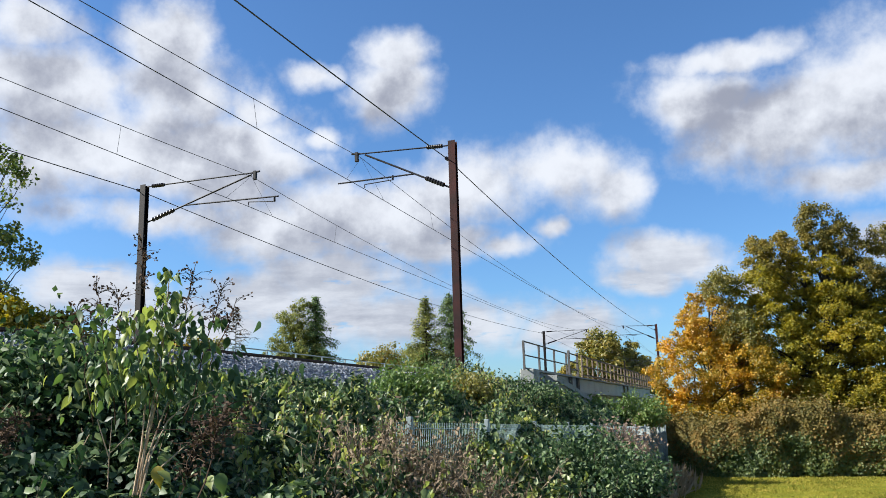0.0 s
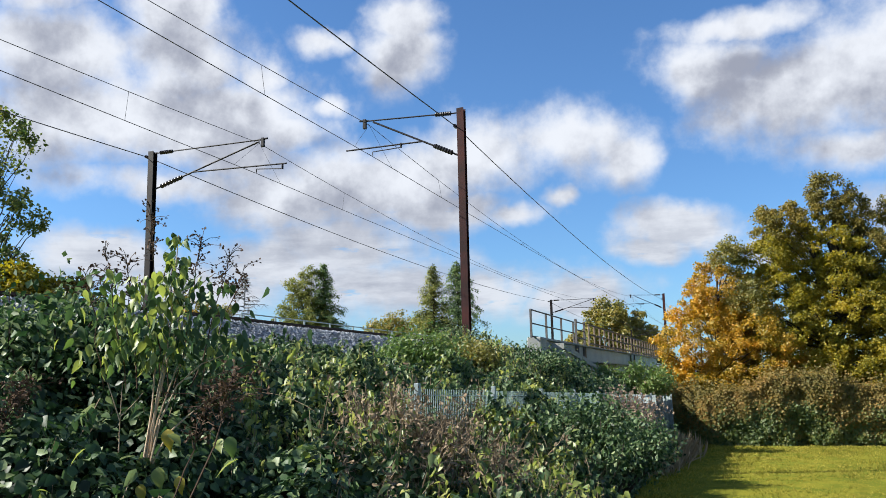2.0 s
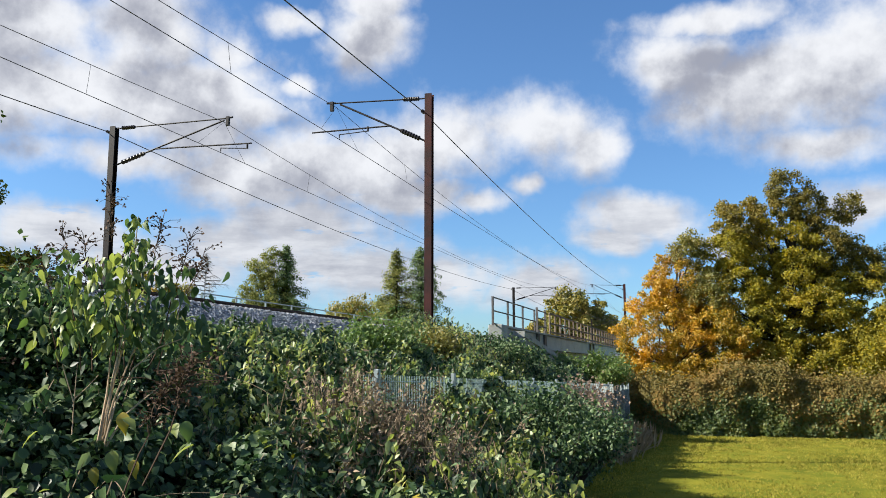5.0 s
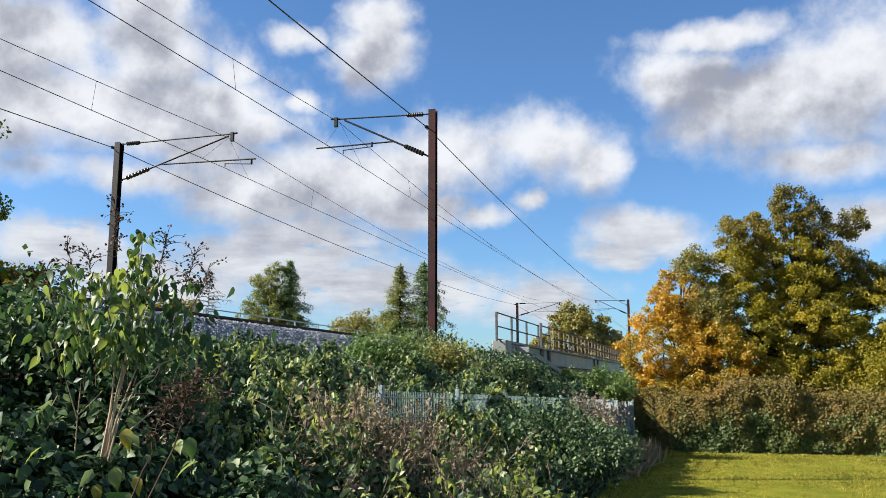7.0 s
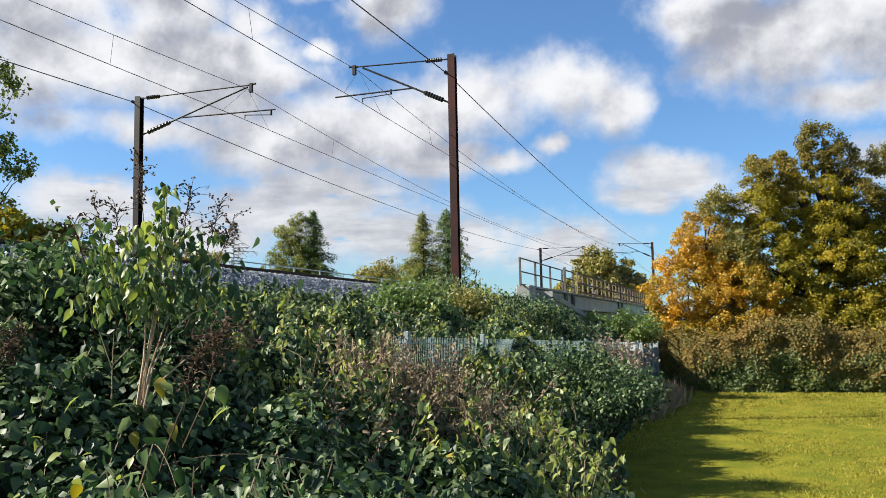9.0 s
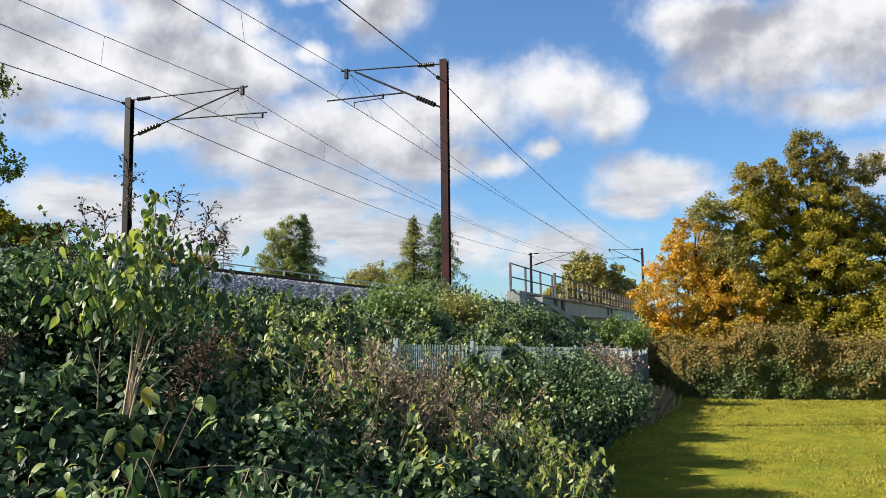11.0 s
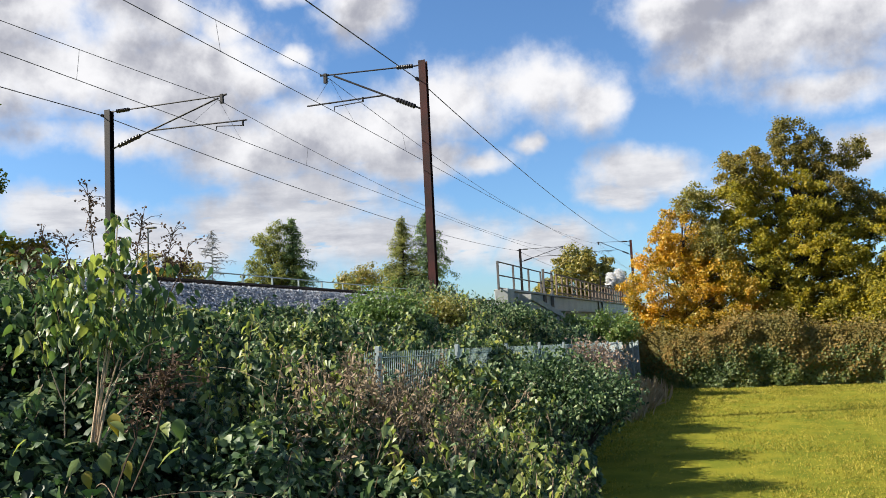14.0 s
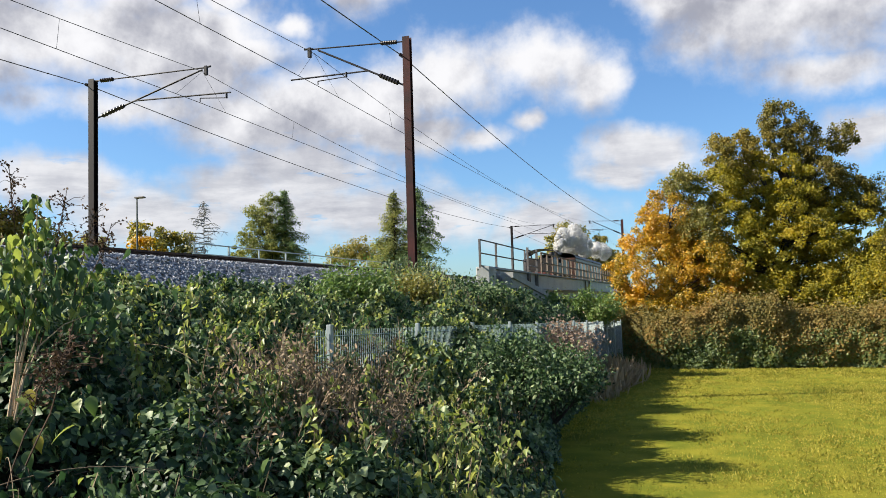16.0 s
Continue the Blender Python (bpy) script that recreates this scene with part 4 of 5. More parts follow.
# ---- single plants on the bank ----
def build_sapling():
    root = empty("sapling", pose(-3.58, 3.50, 1.72, 0, 0, 40), "leggy sapling with pale straw stems and drooping yellow-green leaves", "sapling")
    rnd = random.Random(4)

    stems = []

    def stem(pts, r0, r1):
        bm = bmesh.new()
        limb(bm, [Vector(p) for p in pts], r0, r1, 6)
        stems.append((part("stem", bm, M["stem"], root), Vector(pts[-1])))

    fans = [[(0, 0, 0), (.02, .01, .16), (.07, .0, .42), (.10, .02, .70), (.12, .02, 1.10)],
            [(.01, .02, 0), (.05, .03, .2), (.12, .03, .42), (.22, .05, .62)],
            [(.02, -.02, 0), (.06, -.02, .2), (.13, -.04, .36), (.24, -.05, .46), (.34, -.05, .50)],
            [(-.01, 0, 0), (.02, .02, .24), (.03, .04, .46), (-.02, .05, .72), (-.10, .06, .86)],
            [(.0, .03, 0), (.05, .05, .3), (.10, .08, .55), (.16, .10, .80), (.30, .12, .92)],
            [(.03, .0, 0), (.10, -.02, .14), (.19, -.03, .22), (.26, -.04, .28)],
            [(.02, .0, 0.05), (.04, -.04, .3), (.07, -.06, .50), (.16, -.08, .66)],
            [(-.12, 0, 0), (-.12, 0, .2), (-.115, .01, .38)], [(-.12, 0, .2), (-.16, 0, .32), (-.18, 0, .38)], [(-.12, 0, .22), (-.07, 0, .27), (-.02, 0, .33)]]
    for k, pts in enumerate(fans):
        stem(pts, 0.0062 if k < 7 else 0.0035, 0.0025 if k < 7 else 0.0018)
    mesh = [blade_mesh("leaf", M["pale_leaf"]), blade_mesh("leaf", M["bramble"]), blade_mesh("leaf", M["willow"]), blade_mesh("leaf", M["yellow_leaf"])]
    for k in range(560):
        u = rnd.gauss(0.07, 0.19)
        h = rnd.uniform(0.46, 0.92) - 0.35 * max(0, abs(u - 0.07) - 0.2) if rnd.random() < 0.93 else rnd.uniform(0.9, 1.12)
        if h > 0.9:
            u = rnd.gauss(0.11, 0.03)
        right = u > 0.16
        me = mesh[1] if right and rnd.random() < 0.75 else mesh[rnd.choice((0, 0, 2, 1, 1))]
        holder = min(stems[:7], key=lambda q: (q[1] - Vector((u, 0, h))).length)[0]
        ob = link("leaf", me, None, holder)
        sc = rnd.uniform(0.042, 0.078)
        ob.matrix_basis = pose(u, rnd.gauss(0, 0.10), h, rnd.uniform(-115, -50), rnd.uniform(-35, 35), rnd.uniform(0, 360)) @ Matrix.Diagonal((sc * 0.8, sc, sc, 1))
    for u, d, h, sc, m in ((.09, -.10, .06, .10, 3), (.05, -.22, -.10, .10, 0), (.36, -.2, .02, .10, 2), (-.02, -.3, -.16, .08, 3), (.10, -.3, -.2, .09, 2), (.14, -.26, -.14, .08, 3)):
        ob = link("leaf", mesh[m], None, root)
        ob.matrix_basis = pose(u, d, h + 0.1, -70, 12, 160 + 40 * u) @ Matrix.Diagonal((sc, sc, sc, 1))


def spray(root, foot, tip, rnd, mat, head=0.35, n=40, r=0.003, bit=0.02, wide=0.07):
    """A dry stalk with a ragged seed head."""
    bm = bmesh.new()
    a, b = Vector(foot), Vector(tip)
    limb(bm, bent(a, b, 0.02, rnd, 5), r, r * 0.5, 4)
    pts, nrm = [], []
    for k in range(n):
        u = 1 - head * rnd.random()
        c = a.lerp(b, u)
        e = c + Vector((rnd.gauss(0, wide), rnd.gauss(0, wide), rnd.uniform(-0.01, 0.06)))
        limb(bm, [c, c.lerp(e, 0.5) + Vector((0, 0, 0.012)), e], r * 0.6, r * 0.35, 3)
        for _ in range(3):
            pts.append(tuple(e + Vector((rnd.gauss(0, .004), rnd.gauss(0, .004), rnd.gauss(0, .005)))))
            nrm.append((rnd.gauss(0, 1), rnd.gauss(0, 1), rnd.gauss(0, 1)))
    part("stalk", bm, M[mat], root)
    leaves("seed_head", np.array(pts), np.array(nrm), bit, M[mat], root)


def build_dry_plants():
    rnd = random.Random(6)
    w = lambda u, v, h: (-3.58 + u * 0.766 - v * 0.643, 3.5 + u * 0.643 + v * 0.766, 1.72 + h)   # along the sapling's own axes
    for k, (u, v, h, foot) in enumerate(((-.02, .10, 1.27, .05), (.24, .12, 1.11, .12), (-.22, .12, 1.02, -.10), (.38, .10, 1.02, .2), (-.12, .14, .98, -.05), (.46, .14, .98, .25), (.10, .3, 1.0, .1), (-.30, .12, .92, -.2))):
        root = empty("dead_flower_stalk", pose(0, 0, 0), "thin dark dead flower stalk with a ragged seed head", "dead stalk", "dead stalks by the sapling")
        spray(root, w(foot, v, 0.35), w(u, v, h), rnd, "seedhead", 0.32, 34, 0.0035, 0.016, 0.042)
    # brown dock heads
    for k, (x, y, z, n) in enumerate(((-2.72, 2.95, 2.08, 60), (-2.86, 3.0, 1.98, 40), (-3.95, 3.1, 2.05, 55), (-4.1, 3.3, 2.1, 40), (-3.75, 2.75, 1.9, 35))):
        root = empty("dock_plant", pose(0, 0, 0), "dead brown dock with clustered seeds", "dock", "brown docks in the brambles")
        spray(root, (x - 0.12, y - 0.1, z - 0.42), (x, y, z + 0.05), rnd, "seedhead", 0.42, n, 0.004, 0.018, 0.055)
    # tangles of dry stalks in front of the fence
    root = empty("dry_stalk_tangle", pose(0, 0, 0), "tangle of brown and straw-coloured dead stalks", "dead stalks", kind="stuff")
    bm = bmesh.new()
    pts, nrm = [], []
    for k in range(560):
        if k < 330:
            x, y = rnd.gauss(-2.85, 0.24), rnd.gauss(5.5, 0.5)
        elif k < 500:
            x, y = rnd.gauss(-3.5, 0.3), rnd.gauss(7.6, 0.7)
        else:
            x, y = rnd.gauss(-2.3, 0.35), rnd.gauss(8.2, 0.8)
        if x > edge_x(y) - 0.05:
            continue
        z = float(bramble_z(np.array([x]), np.array([y]))[0])
        a = Vector((x, y, z - 0.18))
        b = a + Vector((rnd.gauss(0, 0.17), rnd.gauss(0, 0.17), rnd.uniform(0.22, 0.60)))
        limb(bm, bent(a, b, 0.035, rnd, 4), 0.0045, 0.002, 3)
        for _ in range(16):
            c = a.lerp(b, rnd.uniform(0.35, 1.05)) + Vector((rnd.gauss(0, .03), rnd.gauss(0, .03), rnd.gauss(0, .02)))
            pts.append(tuple(c))
            nrm.append((rnd.gauss(0, 1), rnd.gauss(0, 1), rnd.gauss(0, 1)))
    part("stalks", bm, M["dry"], root)
    leaves("withered_leaves", np.array(pts), np.array(nrm), RNG.uniform(0.5, 1.4, len(pts)) * 0.034, M["dry"], root, True, droop=1.0, thin=0.7)
    # arching bramble canes
    for k in range(34):
        x, y = rnd.uniform(-5.5, -1.9), rnd.uniform(2.2, 9.0)
        if x > edge_x(y) - 0.2:
            continue
        z = float(bramble_z(np.array([x]), np.array([y]))[0])
        a = rnd.uniform(0, 6.28)
        L = rnd.uniform(0.5, 1.2)
        if x + math.cos(a) * L > edge_x(y + math.sin(a) * L) - 0.15:
            continue
        bm = bmesh.new()
        pts = [Vector((x + math.cos(a) * L * t, y + math.sin(a) * L * t, z - 0.05 + 0.45 * L * t * (1 - t))) for t in [q / 11 for q in range(12)]]
        limb(bm, pts, 0.003, 0.0012, 5)
        cane = part("bramble_cane", bm, M["dry"])
        tagged(cane, "thin arching bramble cane among the leaves", "bramble cane", "bramble canes")
    # dry grass tuft at the foot of the fence
    for cx, cy, n, h in ((-3.35, 25.6, 900, 0.95), (-3.2, 28.5, 500, 0.7), (-3.3, 22.5, 400, 0.6)):
        x, y = RNG.normal(cx, 0.25, n), RNG.normal(cy, 0.9, n)
        p = np.stack([x, y, lawn_z(y)], -1)
        up = RNG.normal(scale=0.3, size=(n, 3)) + np.array([0, -0.2, 0])
        me_n = np.cross(up + np.array([0, 0, 1.0]), RNG.normal(size=(n, 3)))
        tuft = leaves("grass_tuft", p, me_n, RNG.uniform(0.5, 1.1, n) * h, M["straw"], None, False, "tall bleached dry grass at the fence foot", droop=-3.0, thin=0.045)
        tagged(tuft, category="grass")


def build_shrubs():
    def shrub(name, cx, cy, zb, h, r, n, mat, leaf, label, lean=0.0):
        root = empty(name, pose(cx, cy, zb), label, "shrub")
        rnd = random.Random(int(cy * 10))
        bm = bmesh.new()
        tips = []
        for k in range(26):
            a, q = rnd.uniform(0, 6.28), rnd.uniform(0.2, 1.0)
            e = Vector((math.cos(a) * r * q, math.sin(a) * r * q, h * rnd.uniform(0.6, 1.0) * (1.15 - 0.4 * q)))
            limb(bm, bent(Vector((0, 0, -0.2)), e, 0.05, rnd, 4), 0.018, 0.005, 4)
            tips.append(e)
        part("branch_frame", bm, M["bark"], root)
        t = np.array([tuple(e) for e in tips])
        idx = RNG.integers(0, len(t), n)
        p = t[idx] * (RNG.uniform(0.3, 1.05, n) ** 0.6)[:, None] + RNG.normal(scale=0.13, size=(n, 3))
        leaves("foliage", p, RNG.normal(size=(n, 3)) + np.array([0, 0, 0.6]), RNG.uniform(0.6, 1.3, n) * leaf, M[mat], root, False, droop=0.6, thin=0.7)
    shrub("willow_shrub", -6.0, 13.0, 1.9, 0.92, 0.75, 8000, "willow", 0.06, "soft light green shrub on the embankment")
    shrub("bramble_shrub", -5.9, 15.4, 2.0, 0.75, 0.6, 5000, "olive", 0.06, "brownish green shrub at the foot of a mast")
    shrub("bramble_shrub", -5.6, 18.3, 1.9, 0.8, 1.1, 9000, "bramble", 0.07, "dark green shrub below the bridge end")
    shrub("willow_shrub", -5.3, 30.5, 0.9, 1.65, 2.1, 13000, "willow", 0.10, "light green shrub below the bridge girder")
    shrub("dry_shrub", -3.5, 18.5, 0.3, 1.5, 0.8, 4500, "faded", 0.07, "withered pinkish brown shrub over the fence")
    shrub("bramble_shrub", -2.9, 11.2, 0.5, 1.2, 1.0, 9000, "bramble", 0.062, "dark bramble mound in front of the fence")
    shrub("bramble_shrub", -3.1, 14.5, 0.2, 1.35, 0.9, 9000, "bramble", 0.07, "dark bramble mound in front of the fence")
    shrub("bramble_shrub", -4.35, 4.35, 1.6, 0.72, 0.65, 6000, "bramble", 0.058, "leafy bramble mound behind the sapling")
    shrub("bramble_shrub", -5.0, 4.2, 1.9, 0.68, 0.7, 5000, "bramble", 0.058, "green leafy mound on the bank")


def build_grass():
    n = 230000
    y = 5 + 31 * RNG.random(n) ** 1.3
    x = edge_x(y) - 0.35 + RNG.random(n) * (0.42 * y + 1.85 - edge_x(y))
    p = np.stack([x, y, lawn_z(y) - 0.01], -1)
    side = RNG.normal(size=(n, 3)) * np.array([1, 1, 0.15])
    g = leaves("grass", p, side, RNG.uniform(0.5, 1.2, n) * (0.024 + 0.0013 * y) * (0.62 + 0.80 * smooth_noise(x, y * 0.6, 0.30, 55)), M["blade"], None, False, "short yellow-green lawn grass", droop=-0.55, thin=0.42)
    tagged(g, category="grass")


build_sapling()
build_dry_plants()
build_shrubs()
build_grass()


def build_trees():
    gz = float(lawn_z(42))
    tree("maple_tree", -2.55, 42.5, gz, [(-0.5, 0, 4.0, 2.3, 2.0, 3.0, 0), (0.4, 0.2, 6.6, 1.5, 1.4, 1.9, 0), (1.0, 0, 8.5, 0.8, 0.8, 1.0, 1), (2.0, -0.6, 3.6, 2.0, 1.6, 2.8, 0), (-1.2, -0.3, 2.4, 1.7, 1.5, 1.6, 0), (1.8, 0, 6.0, 1.3, 1.3, 1.6, 1)],
         ["maple", "olive"], 0.10, 800, 120, 0.36, 3, 0.16, "maple tree turning orange and yellow behind the hedge", "trees beyond the lawn")
    lobes = [(-1.8, 0, 4.5, 2.6, 2.4, 3.6, 0), (1.0, 0, 5.2, 2.8, 2.6, 3.6, 0), (3.6, 0, 5.0, 2.8, 2.2, 3.2, 0), (-1.7, 0, 10.0, 1.25, 1.2, 1.6, 1), (-2.2, 0, 8.4, 1.5, 1.3, 1.3, 0), (0.6, 0, 11.3, 0.85, 0.8, 1.5, 1),
             (0.3, 0, 8.8, 1.9, 1.7, 1.8, 0), (1.75, 0, 10.7, 0.95, 0.9, 1.4, 1), (2.6, 0, 8.6, 1.4, 1.3, 1.3, 1), (3.85, 0, 10.9, 0.75, 0.5, 0.45, 1), (3.2, 0, 10.0, 0.5, 0.4, 0.7, 1), (4.7, 0, 7.7, 1.7, 1.4, 1.0, 1), (0, -1.2, 2.4, 4.4, 1.6, 2.2, 0)]
    # the crown spreads across the line of view from the lawn
    lobes = [(a * 0.95 - b * 0.31, a * 0.31 + b * 0.95, *rest) for a, b, *rest in lobes]
    tree("oak_tree", 2.6, 44.0, gz, lobes, ["oak", "oak_dark"], 0.105, 1700, 135, 0.36, 5, 0.32, "large oak tree with olive and brown autumn leaves", "trees beyond the lawn")
    tree("oak_tree", 8.0, 43.0, gz, [(0, 0, 3.3, 3.2, 2.4, 2.4, 0), (-1.5, -0.5, 2.6, 2.4, 1.6, 2.0, 0), (1.2, 0.4, 5.2, 2.0, 1.6, 1.1, 1)],
         ["oak", "oak_dark"], 0.105, 360, 170, 0.48, 8, 0.26, "broad oak tree with yellow-green autumn leaves", "trees beyond the lawn")
    tree("oak_tree", 15.0, 46.0, gz, [(0, 0, 4.5, 4.0, 3.0, 3.6, 0), (0, 0, 8.0, 2.5, 2.0, 2.0, 1)],
         ["oak", "oak_dark"], 0.2, 150, 90, 0.6, 9, 0.3, "broad oak tree at the edge of the lawn", "trees beyond the lawn")
    # across the line
    tree("broadleaf_tree", -41.0, 71.7, 0.5, [(-1.7, -0.5, 5.8, 2.5, 2.4, 3.6, 0), (-0.6, -0.2, 8.2, 2.3, 2.2, 2.5, 0), (-1.0, -0.3, 10.4, 1.6, 1.5, 1.7, 0), (-0.1, 0.0, 12.1, 1.0, 1.0, 0.9, 0), (1.0, 0.3, 7.0, 1.8, 1.6, 3.4, 0)],
         ["conifer"], 0.13, 330, 130, 0.46, 11, 0.32, "domed olive-green broadleaf tree beside a conifer", "trees across the line")
    conifer("conifer", -39.7, 72.2, 0.5, 13.4, 2.8, "conifer_dark", 31, "dark tiered conifer beside a domed broadleaf tree")
    conifer("conifer", -26.0, 66.4, 0.5, 11.7, 2.5, "conifer", 32, "slim olive-green conifer with a pointed tip")
    conifer("conifer", -24.0, 67.0, 0.5, 11.9, 3.3, "conifer_dark", 33, "dense dark green conifer across the railway")
    tree("hazel_tree", -45.0, 103.0, 0.5, [(0, 0, 6.6, 5.6, 4, 4.2, 0), (4.0, 2.0, 5.5, 3.5, 3, 3.5, 0)], ["olive"], 0.28, 220, 90, 0.9, 13, 0.25, "rounded brownish tree beyond the railway", "trees across the line")
    tree("lime_tree", -21.8, 132.0, 0.0, [(0, 0, 8.2, 5.6, 4.6, 5.2, 0), (0.2, 0, 12.2, 3.0, 2.6, 2.3, 0), (3.8, 0, 7.8, 3.8, 3.0, 4.4, 0), (-3.4, 0, 6.8, 3.2, 3.0, 3.6, 0), (6.8, 2, 6.8, 2.2, 2.2, 3.4, 1)], ["olive", "conifer"], 0.38, 300, 90, 0.9, 14, 0.4, "rounded olive and yellow tree behind the bridge", "trees across the line")
    tree("alder_tree", -28.5, 24.5, 0.5, [(-1.5, 0, 11.0, 2.6, 2.2, 2.2, 0), (-0.8, 0.3, 8.0, 2.3, 2.0, 1.4, 0), (-2.0, 0, 5.5, 3.0, 2.0, 1.8, 0)], ["hedge"], 0.16, 170, 70, 0.5, 15, 0.25, "tall thinly leaved tree across the railway", "trees across the line", bare=0.4)
    tree("hawthorn_tree", -26.6, 25.6, 0.5, [(0, 0, 4.0, 2.8, 2.0, 1.9, 0), (-1.2, -0.6, 5.4, 1.6, 1.4, 1.2, 1)], ["oak_dark", "oak"], 0.16, 200, 120, 0.45, 16, 0.2, "low dark hawthorn turning brown across the railway", "trees across the line")
    for k, (x, y, h, m) in enumerate(((-52.5, 60, 9.8, "olive"), (-49.0, 63.5, 9.4, "maple"), (-56, 57, 11.2, "olive"), (-50.5, 66, 11.4, "olive"), (-48.0, 66.5, 9.6, "olive"), (-60, 53, 10.2, "olive"))):
        tree("field_tree", x, y, 0.3, [(0, 0, h * 0.55, 2.4, 2.4, h * 0.42, 0)], [m], 0.26, 80, 80, 0.6, 20 + k, 0.2, "small autumn tree beyond the railway, yellow and brown", "small trees beyond the railway")


build_trees()


def build_larch():
    root = empty("bare_larch", pose(-45.0, 66.5, 0.5), "bare pale larch with drooping side branches", "tree", "trees across the line")
    rnd = random.Random(5)
    bm = bmesh.new()
    limb(bm, bent(Vector((0, 0, 0)), Vector((0, 0, 12.0)), 0.05, rnd, 8), 0.11, 0.02, 6)
    z = 3.0
    while z < 11.8:
        r = (12.4 - z) * 0.5 * rnd.uniform(0.6, 1.15)
        a = rnd.uniform(0, 6.28)
        e = Vector((math.cos(a) * r, math.sin(a) * r, z - 0.15 * r + 0.3))
        pts = bent(Vector((0, 0, z)), e, 0.08, rnd, 4)
        limb(bm, pts, 0.05, 0.022, 4)
        for p in pts[1:]:
            for _ in range(3):
                q = p + Vector((rnd.uniform(-.5, .5), rnd.uniform(-.5, .5), rnd.uniform(-.5, .1)))
                limb(bm, [p, q], 0.024, 0.014, 3)
        z += 0.16
    part("trunk", bm, M["pale_bark"], root)


build_larch()


def build_hedge():
    root = empty("hedge", pose(0, 0, 0), "overgrown mixed hedge with russet tops along the lawn", "hedge", kind="stuff")
    n = 120000
    x = RNG.uniform(-4.3, 19, n)
    top = 1.62 + (smooth_noise(x, x * 0, 1.7, 41) - 0.5) * 0.75 + (smooth_noise(x, x * 0, 0.4, 45) - 0.5) * 0.35
    y0 = 34.9 + (smooth_noise(x, x * 0, 0.9, 42) - 0.5) * 0.7 + np.where(x < -2, (-2 - x) * 0.6, 0)
    u = RNG.random(n)
    g = lawn_z(y0)
    front = RNG.random(n) < 0.72
    z = np.where(front, g + u ** 0.9 * (top - g), top + RNG.exponential(0.13, size=n) - 0.12)
    bulge = np.sin(np.clip((z - g) / (top - g), 0, 1) * 2.4 + 0.3) * 0.25
    y = np.where(front, y0 + 0.35 - bulge + RNG.exponential(0.16, n), y0 + 0.2 + RNG.random(n) * 2.2)
    lump = 0.55 * (smooth_noise(x, z, 0.4, 43) - 0.5) + 0.3 * (smooth_noise(x, z, 1.3, 44) - 0.5)
    y = y - lump * 0.55
    p = np.stack([x, y, z], -1)
    nrm = np.where(front[:, None], np.array([0, -1.0, 0.5]), np.array([0, -0.2, 1.0])) + RNG.normal(scale=0.6, size=(n, 3))
    upper = (z - g) / (top - g) + RNG.normal(scale=0.16, size=n) + (smooth_noise(x, z, 0.7, 47) - 0.5) * 0.5 > 0.52
    leaves("lower_leaves", p[~upper], nrm[~upper], RNG.uniform(0.6, 1.3, (~upper).sum()) * 0.10, M["hedge"], root)
    leaves("russet_leaves", p[upper], nrm[upper], RNG.uniform(0.6, 1.3, upper.sum()) * 0.095, M["hedge_top"], root)
    # solid box in the hedge, coloured near black as shade behind its leaves
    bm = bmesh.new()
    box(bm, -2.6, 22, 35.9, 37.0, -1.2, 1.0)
    part("shade_core", bm, M["gap_shade"], root)


build_hedge()


# ---- lamp ----
def build_lamp():
    root = empty("street_lamp", pose(-30.0, 38.0, 0.4), "tall grey street lamp with a flat lantern", "street lamp")
    bm = bmesh.new()
    tube(bm, (0, 0, 0), (0, 0, 8.1), 0.07, 0.04, 10)
    part("column", bm, M["lampgrey"], root)
    bm = bmesh.new()
    box(bm, -0.10, 0.50, -0.14, 0.14, 8.08, 8.17, 0.03)
    part("lantern", bm, M["black_steel"], root, "flat dark lantern")


build_lamp()


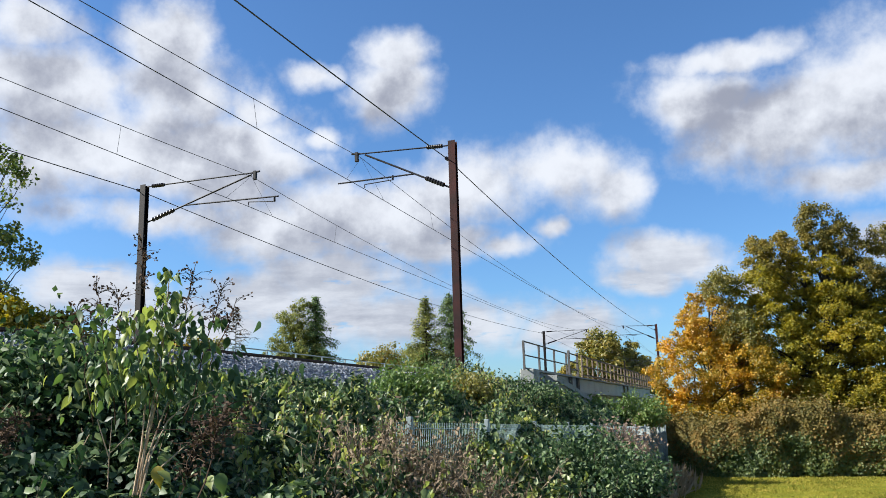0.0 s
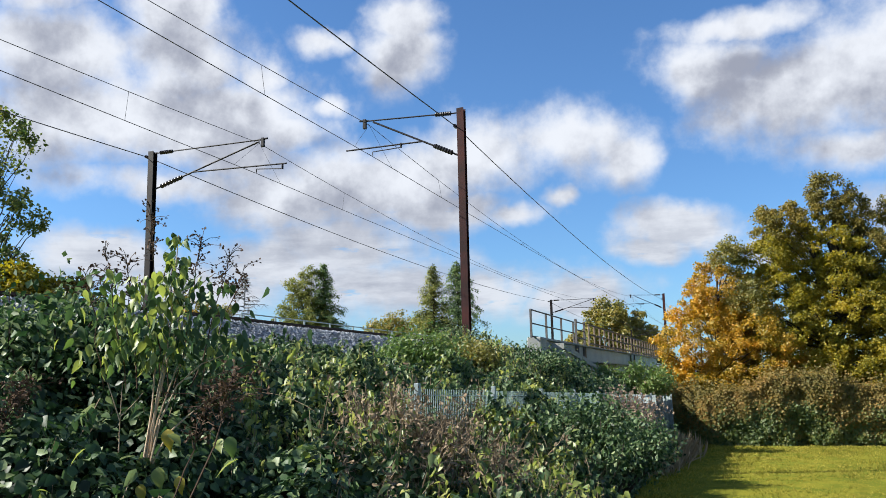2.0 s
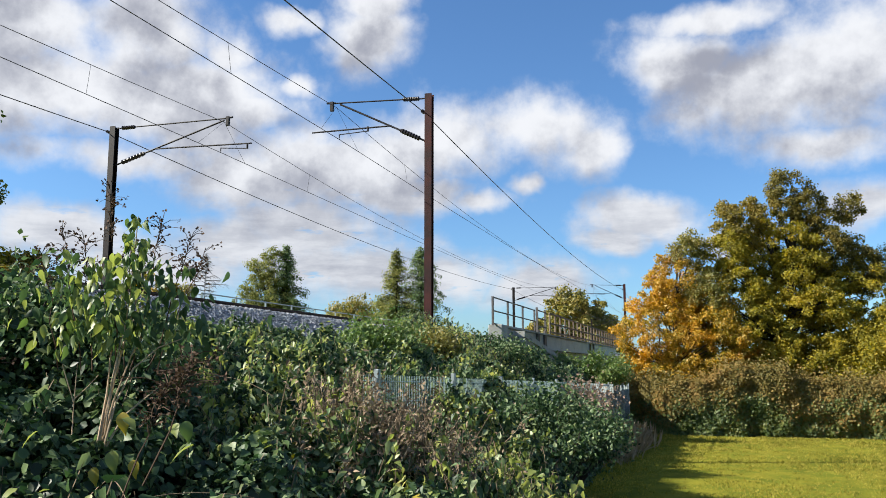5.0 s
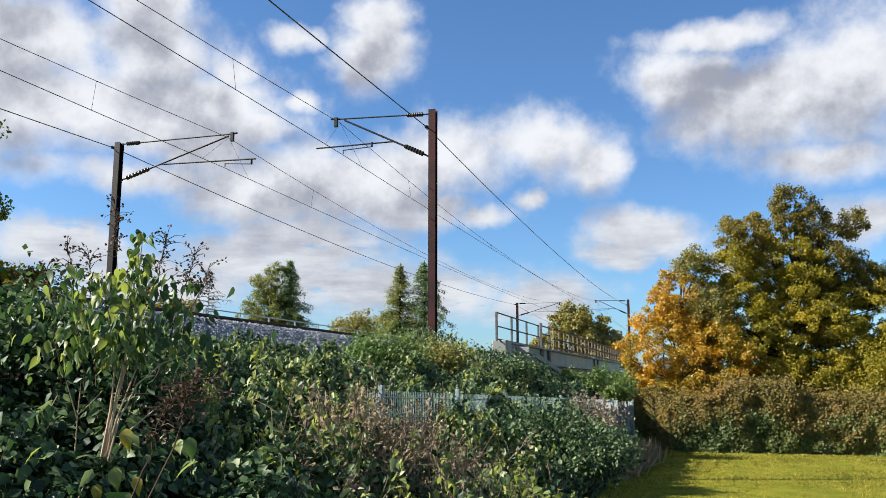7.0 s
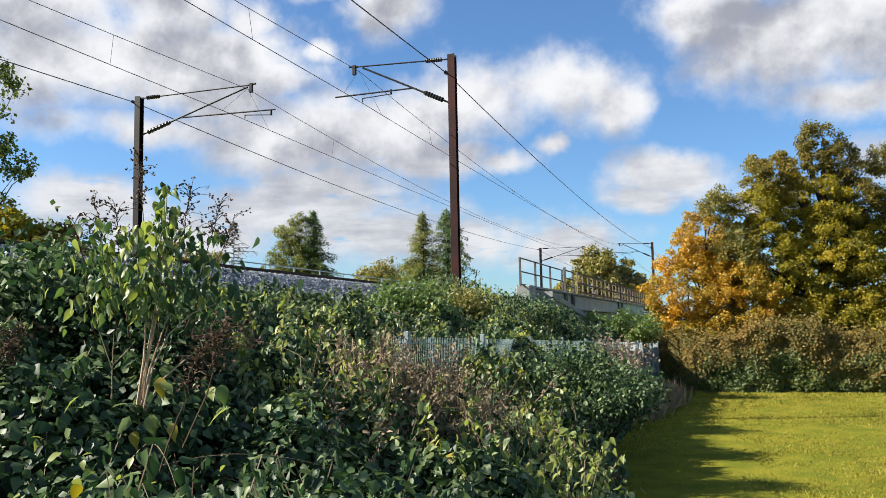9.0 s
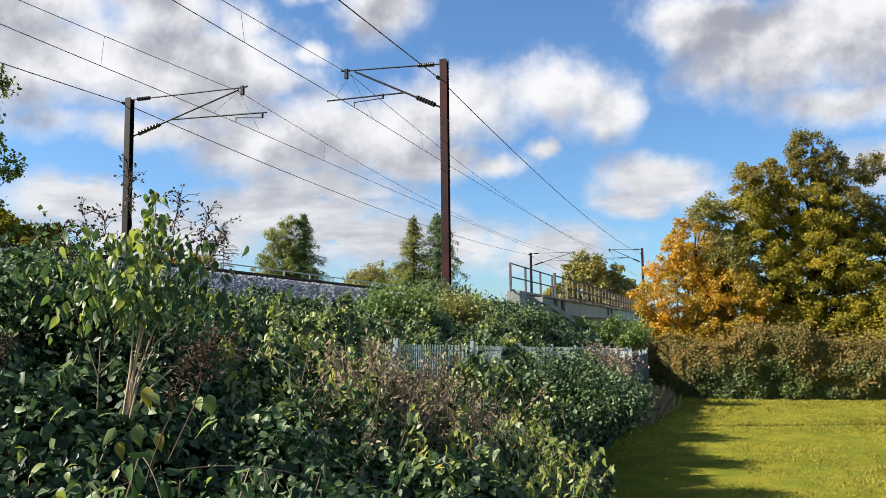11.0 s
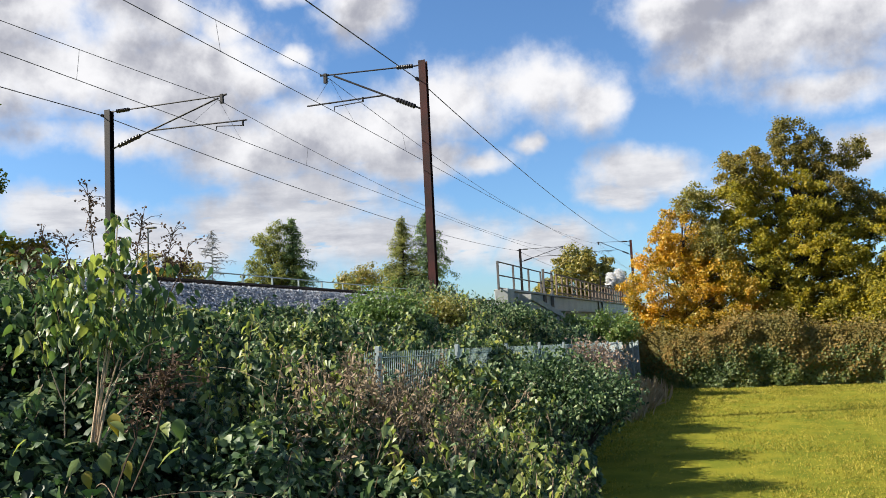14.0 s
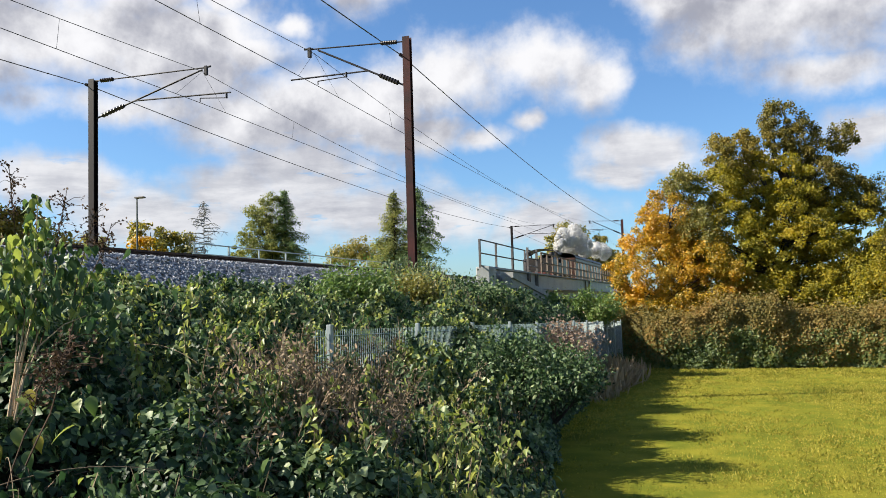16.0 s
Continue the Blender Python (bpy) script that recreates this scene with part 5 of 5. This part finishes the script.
# ---- the train and its steam ----
def build_train():
    root = empty("steam_locomotive", pose(TRACKS[1], 66, RAIL_Z), "sooty black tank locomotive running bunker first", "locomotive")
    bm = bmesh.new()
    tube(bm, (0, 3.6, 2.2), (0, 9.6, 2.2), 0.74, 0.72, 24)
    part("boiler", bm, M["loco"], root)
    bm = bmesh.new()
    tube(bm, (0, 8.8, 2.85), (0, 8.8, 3.5), 0.22, 0.27, 16)
    part("chimney", bm, M["loco"], root)
    bm = bmesh.new()
    tube(bm, (0, 6.2, 2.85), (0, 6.2, 3.25), 0.3, 0.22, 16)
    part("dome", bm, M["loco"], root)
    for s in (-1, 1):
        bm = bmesh.new()
        box(bm, min(s * 0.8, s * 1.28), max(s * 0.8, s * 1.28), 3.7, 7.6, 1.2, 2.45, 0.04)
        part("side_tank", bm, M["loco"], root)
    bm = bmesh.new()
    box(bm, -1.25, 1.25, 0.2, 1.7, 1.2, 2.4, 0.05)
    part("bunker", bm, M["loco"], root)
    for s in (-1, 1):
        bm = bmesh.new()
        box(bm, min(s * 1.2, s * 1.28), max(s * 1.2, s * 1.28), 1.72, 3.6, 1.2, 2.1, 0.02)
        for y in (1.72, 3.5):
            box(bm, min(s * 1.2, s * 1.28), max(s * 1.2, s * 1.28), y, y + 0.1, 2.1, 2.95)
        part("cab_side", bm, M["loco"], root)
    bm = bmesh.new()
    for k in range(12):
        a0, a1 = math.pi * (0.1 + 0.8 * k / 12), math.pi * (0.1 + 0.8 * (k + 1) / 12)
        p0, p1 = (1.42 * math.cos(a0), 2.6 + 0.62 * math.sin(a0)), (1.42 * math.cos(a1), 2.6 + 0.62 * math.sin(a1))
        q = [bm.verts.new((p[0], y, p[1] + dz)) for dz in (0, 0.05) for p, y in ((p0, 1.5), (p1, 1.5), (p1, 3.8), (p0, 3.8))]
        for f in ((0, 1, 2, 3), (7, 6, 5, 4), (0, 4, 5, 1), (2, 6, 7, 3)):
            bm.faces.new([q[n] for n in f])
    part("cab_roof", bm, M["loco"], root, "curved dark cab roof")
    bm = bmesh.new()
    box(bm, -1.25, 1.25, 0.2, 9.9, 1.1, 1.19, 0.02)
    box(bm, -0.9, 0.9, 0.4, 9.6, 0.6, 1.1)
    part("running_plate", bm, M["loco"], root)
    bm = bmesh.new()
    box(bm, -1.25, 1.25, 0.0, 0.2, 0.85, 1.3, 0.01)
    part("buffer_beam", bm, M["brass"], root, "dull red buffer beam")
    for s in (-0.85, 0.85):
        bm = bmesh.new()
        tube(bm, (s, 0.0, 1.06), (s, -0.35, 1.06), 0.09, 0.09, 10)
        tube(bm, (s, -0.35, 1.06), (s, -0.42, 1.06), 0.22, 0.22, 14)
        part("buffer", bm, M["loco"], root)
    wheels = []
    for y in (2.4, 4.6, 6.8):
        for s in (-0.75, 0.75):
            bm = bmesh.new()
            tube(bm, (-0.07, 0, 0), (0.07, 0, 0), 0.64, 0.64, 24)
            for k in range(8):
                a = k * math.pi / 4
                tube(bm, (0.0, 0, 0), (0.09 * (1 if s > 0 else -1), 0.55 * math.cos(a), 0.55 * math.sin(a)), 0.05, 0.04, 5)
            wheels.append((part("wheel", bm, M["loco"], root), s, y))
    coach = empty("railway_coach", pose(TRACKS[1], 66, RAIL_Z), "dark brown railway coach behind the locomotive", "railway coach")
    bm = bmesh.new()
    box(bm, -1.35, 1.35, 11.0, 30.0, 0.9, 2.9, 0.08)
    body = part("body", bm, M["coach"], coach)
    bm = bmesh.new()
    box(bm, -1.2, 1.2, 12.0, 29.0, 0.3, 0.9, 0.1)
    part("underframe", bm, M["loco"], coach)
    for k in range(10):
        bm = bmesh.new()
        box(bm, 1.345, 1.375, 11.8 + 1.85 * k, 12.9 + 1.85 * k, 1.9, 2.6, 0.02)
        part("window", bm, M["insulator"], body, "dark coach window")
    bm = bmesh.new()
    for k in range(10):
        a0, a1 = math.pi * k / 10, math.pi * (k + 1) / 10
        p0, p1 = (1.4 * math.cos(a0), 2.9 + 0.5 * math.sin(a0)), (1.4 * math.cos(a1), 2.9 + 0.5 * math.sin(a1))
        q = [bm.verts.new((p[0], y, p[1])) for p, y in ((p0, 10.9), (p1, 10.9), (p1, 30.1), (p0, 30.1))]
        bm.faces.new(q)
    part("roof", bm, M["loco"], coach, "dark curved roof")
    for y in (12.8, 15.2, 25.8, 28.2):
        for sx in (-0.75, 0.75):
            bm = bmesh.new()
            tube(bm, (sx - 0.06, y, 0.46), (sx + 0.06, y, 0.46), 0.46, 0.46, 20)
            part("wheel", bm, M["loco"], coach)
    return root, coach, wheels


locomotive, coach, wheels = build_train()


def build_steam():
    def steam(nt, b, out):
        b.inputs["Base Color"].default_value = (0.66, 0.65, 0.64, 1)
        b.inputs["Roughness"].default_value = 1.0
        b.inputs["Specular IOR Level"].default_value = 0.0
        tr = nt.nodes.new("ShaderNodeBsdfTranslucent")
        tr.inputs[0].default_value = (0.55, 0.55, 0.55, 1)
        mx = nt.nodes.new("ShaderNodeMixShader")
        mx.inputs[0].default_value = 0.5
        nt.links.new(b.outputs[0], mx.inputs[1])
        nt.links.new(tr.outputs[0], mx.inputs[2])
        nt.links.new(mx.outputs[0], out.inputs[0])
    mat = material("steam", steam)
    root = empty("steam_plume", pose(TRACKS[1], 66, RAIL_Z), "white billowing steam trailing from the locomotive chimney", "steam", kind="stuff")
    puffs = []
    rnd = random.Random(3)
    for k in range(70):
        u = k / 69
        r = (0.22 + 0.62 * min(1, u * 5)) * rnd.uniform(0.6, 1.1)
        n = int(2400 * r + 300)
        off = RNG.normal(size=(n, 3))
        off *= (r * 0.9 * RNG.random(n) ** 0.3 / np.linalg.norm(off, axis=1))[:, None]
        p = leaves("puff", off, RNG.normal(size=(n, 3)) * 0.35 + off / r * 1.4, RNG.uniform(0.6, 1.4, n) * 0.085, mat, root, False)
        along = 8.8 + 31 * u ** 1.15
        mid = 3.3 + 0.9 * min(1, u * 5)
        at = Vector((rnd.uniform(-0.9, 0.9) * min(1, u * 4), along, mid + rnd.uniform(-0.8, 1.2) * min(1, u * 5) * (1 - 0.4 * u)))
        puffs.append((p, at))
    return root, puffs


plume, puffs = build_steam()


# ---- what moves ----
def motions():
    def train_y(t):
        return 66.2 + 16.0 * (16.0 - t)
    times = [0.0, 4.0, 8.0, 12.0, 13.0, 14.0, 15.0, 16.0]
    for thing in (locomotive, coach, plume):
        walk(thing, [(t, pose(TRACKS[1], train_y(t), RAIL_Z)) for t in times])
    for p, at in puffs:
        # billows rise and fall behind slowly
        walk(p, [(t, pose(at.x, at.y + 0.5 * (t - 14.5), at.z + 0.35 * (t - 14.5), 8 * (t - 14), 5 * (t - 14), 6 * (t - 14))) for t in (0.0, 12.0, 14.0, 15.0, 16.0) if t > 11 or t == 0])
    for wh, s, y in wheels:
        walk(wh, [(0.0, pose(s, y, 0.64)), (16.0, pose(s, y, 0.64, 80))])


motions()
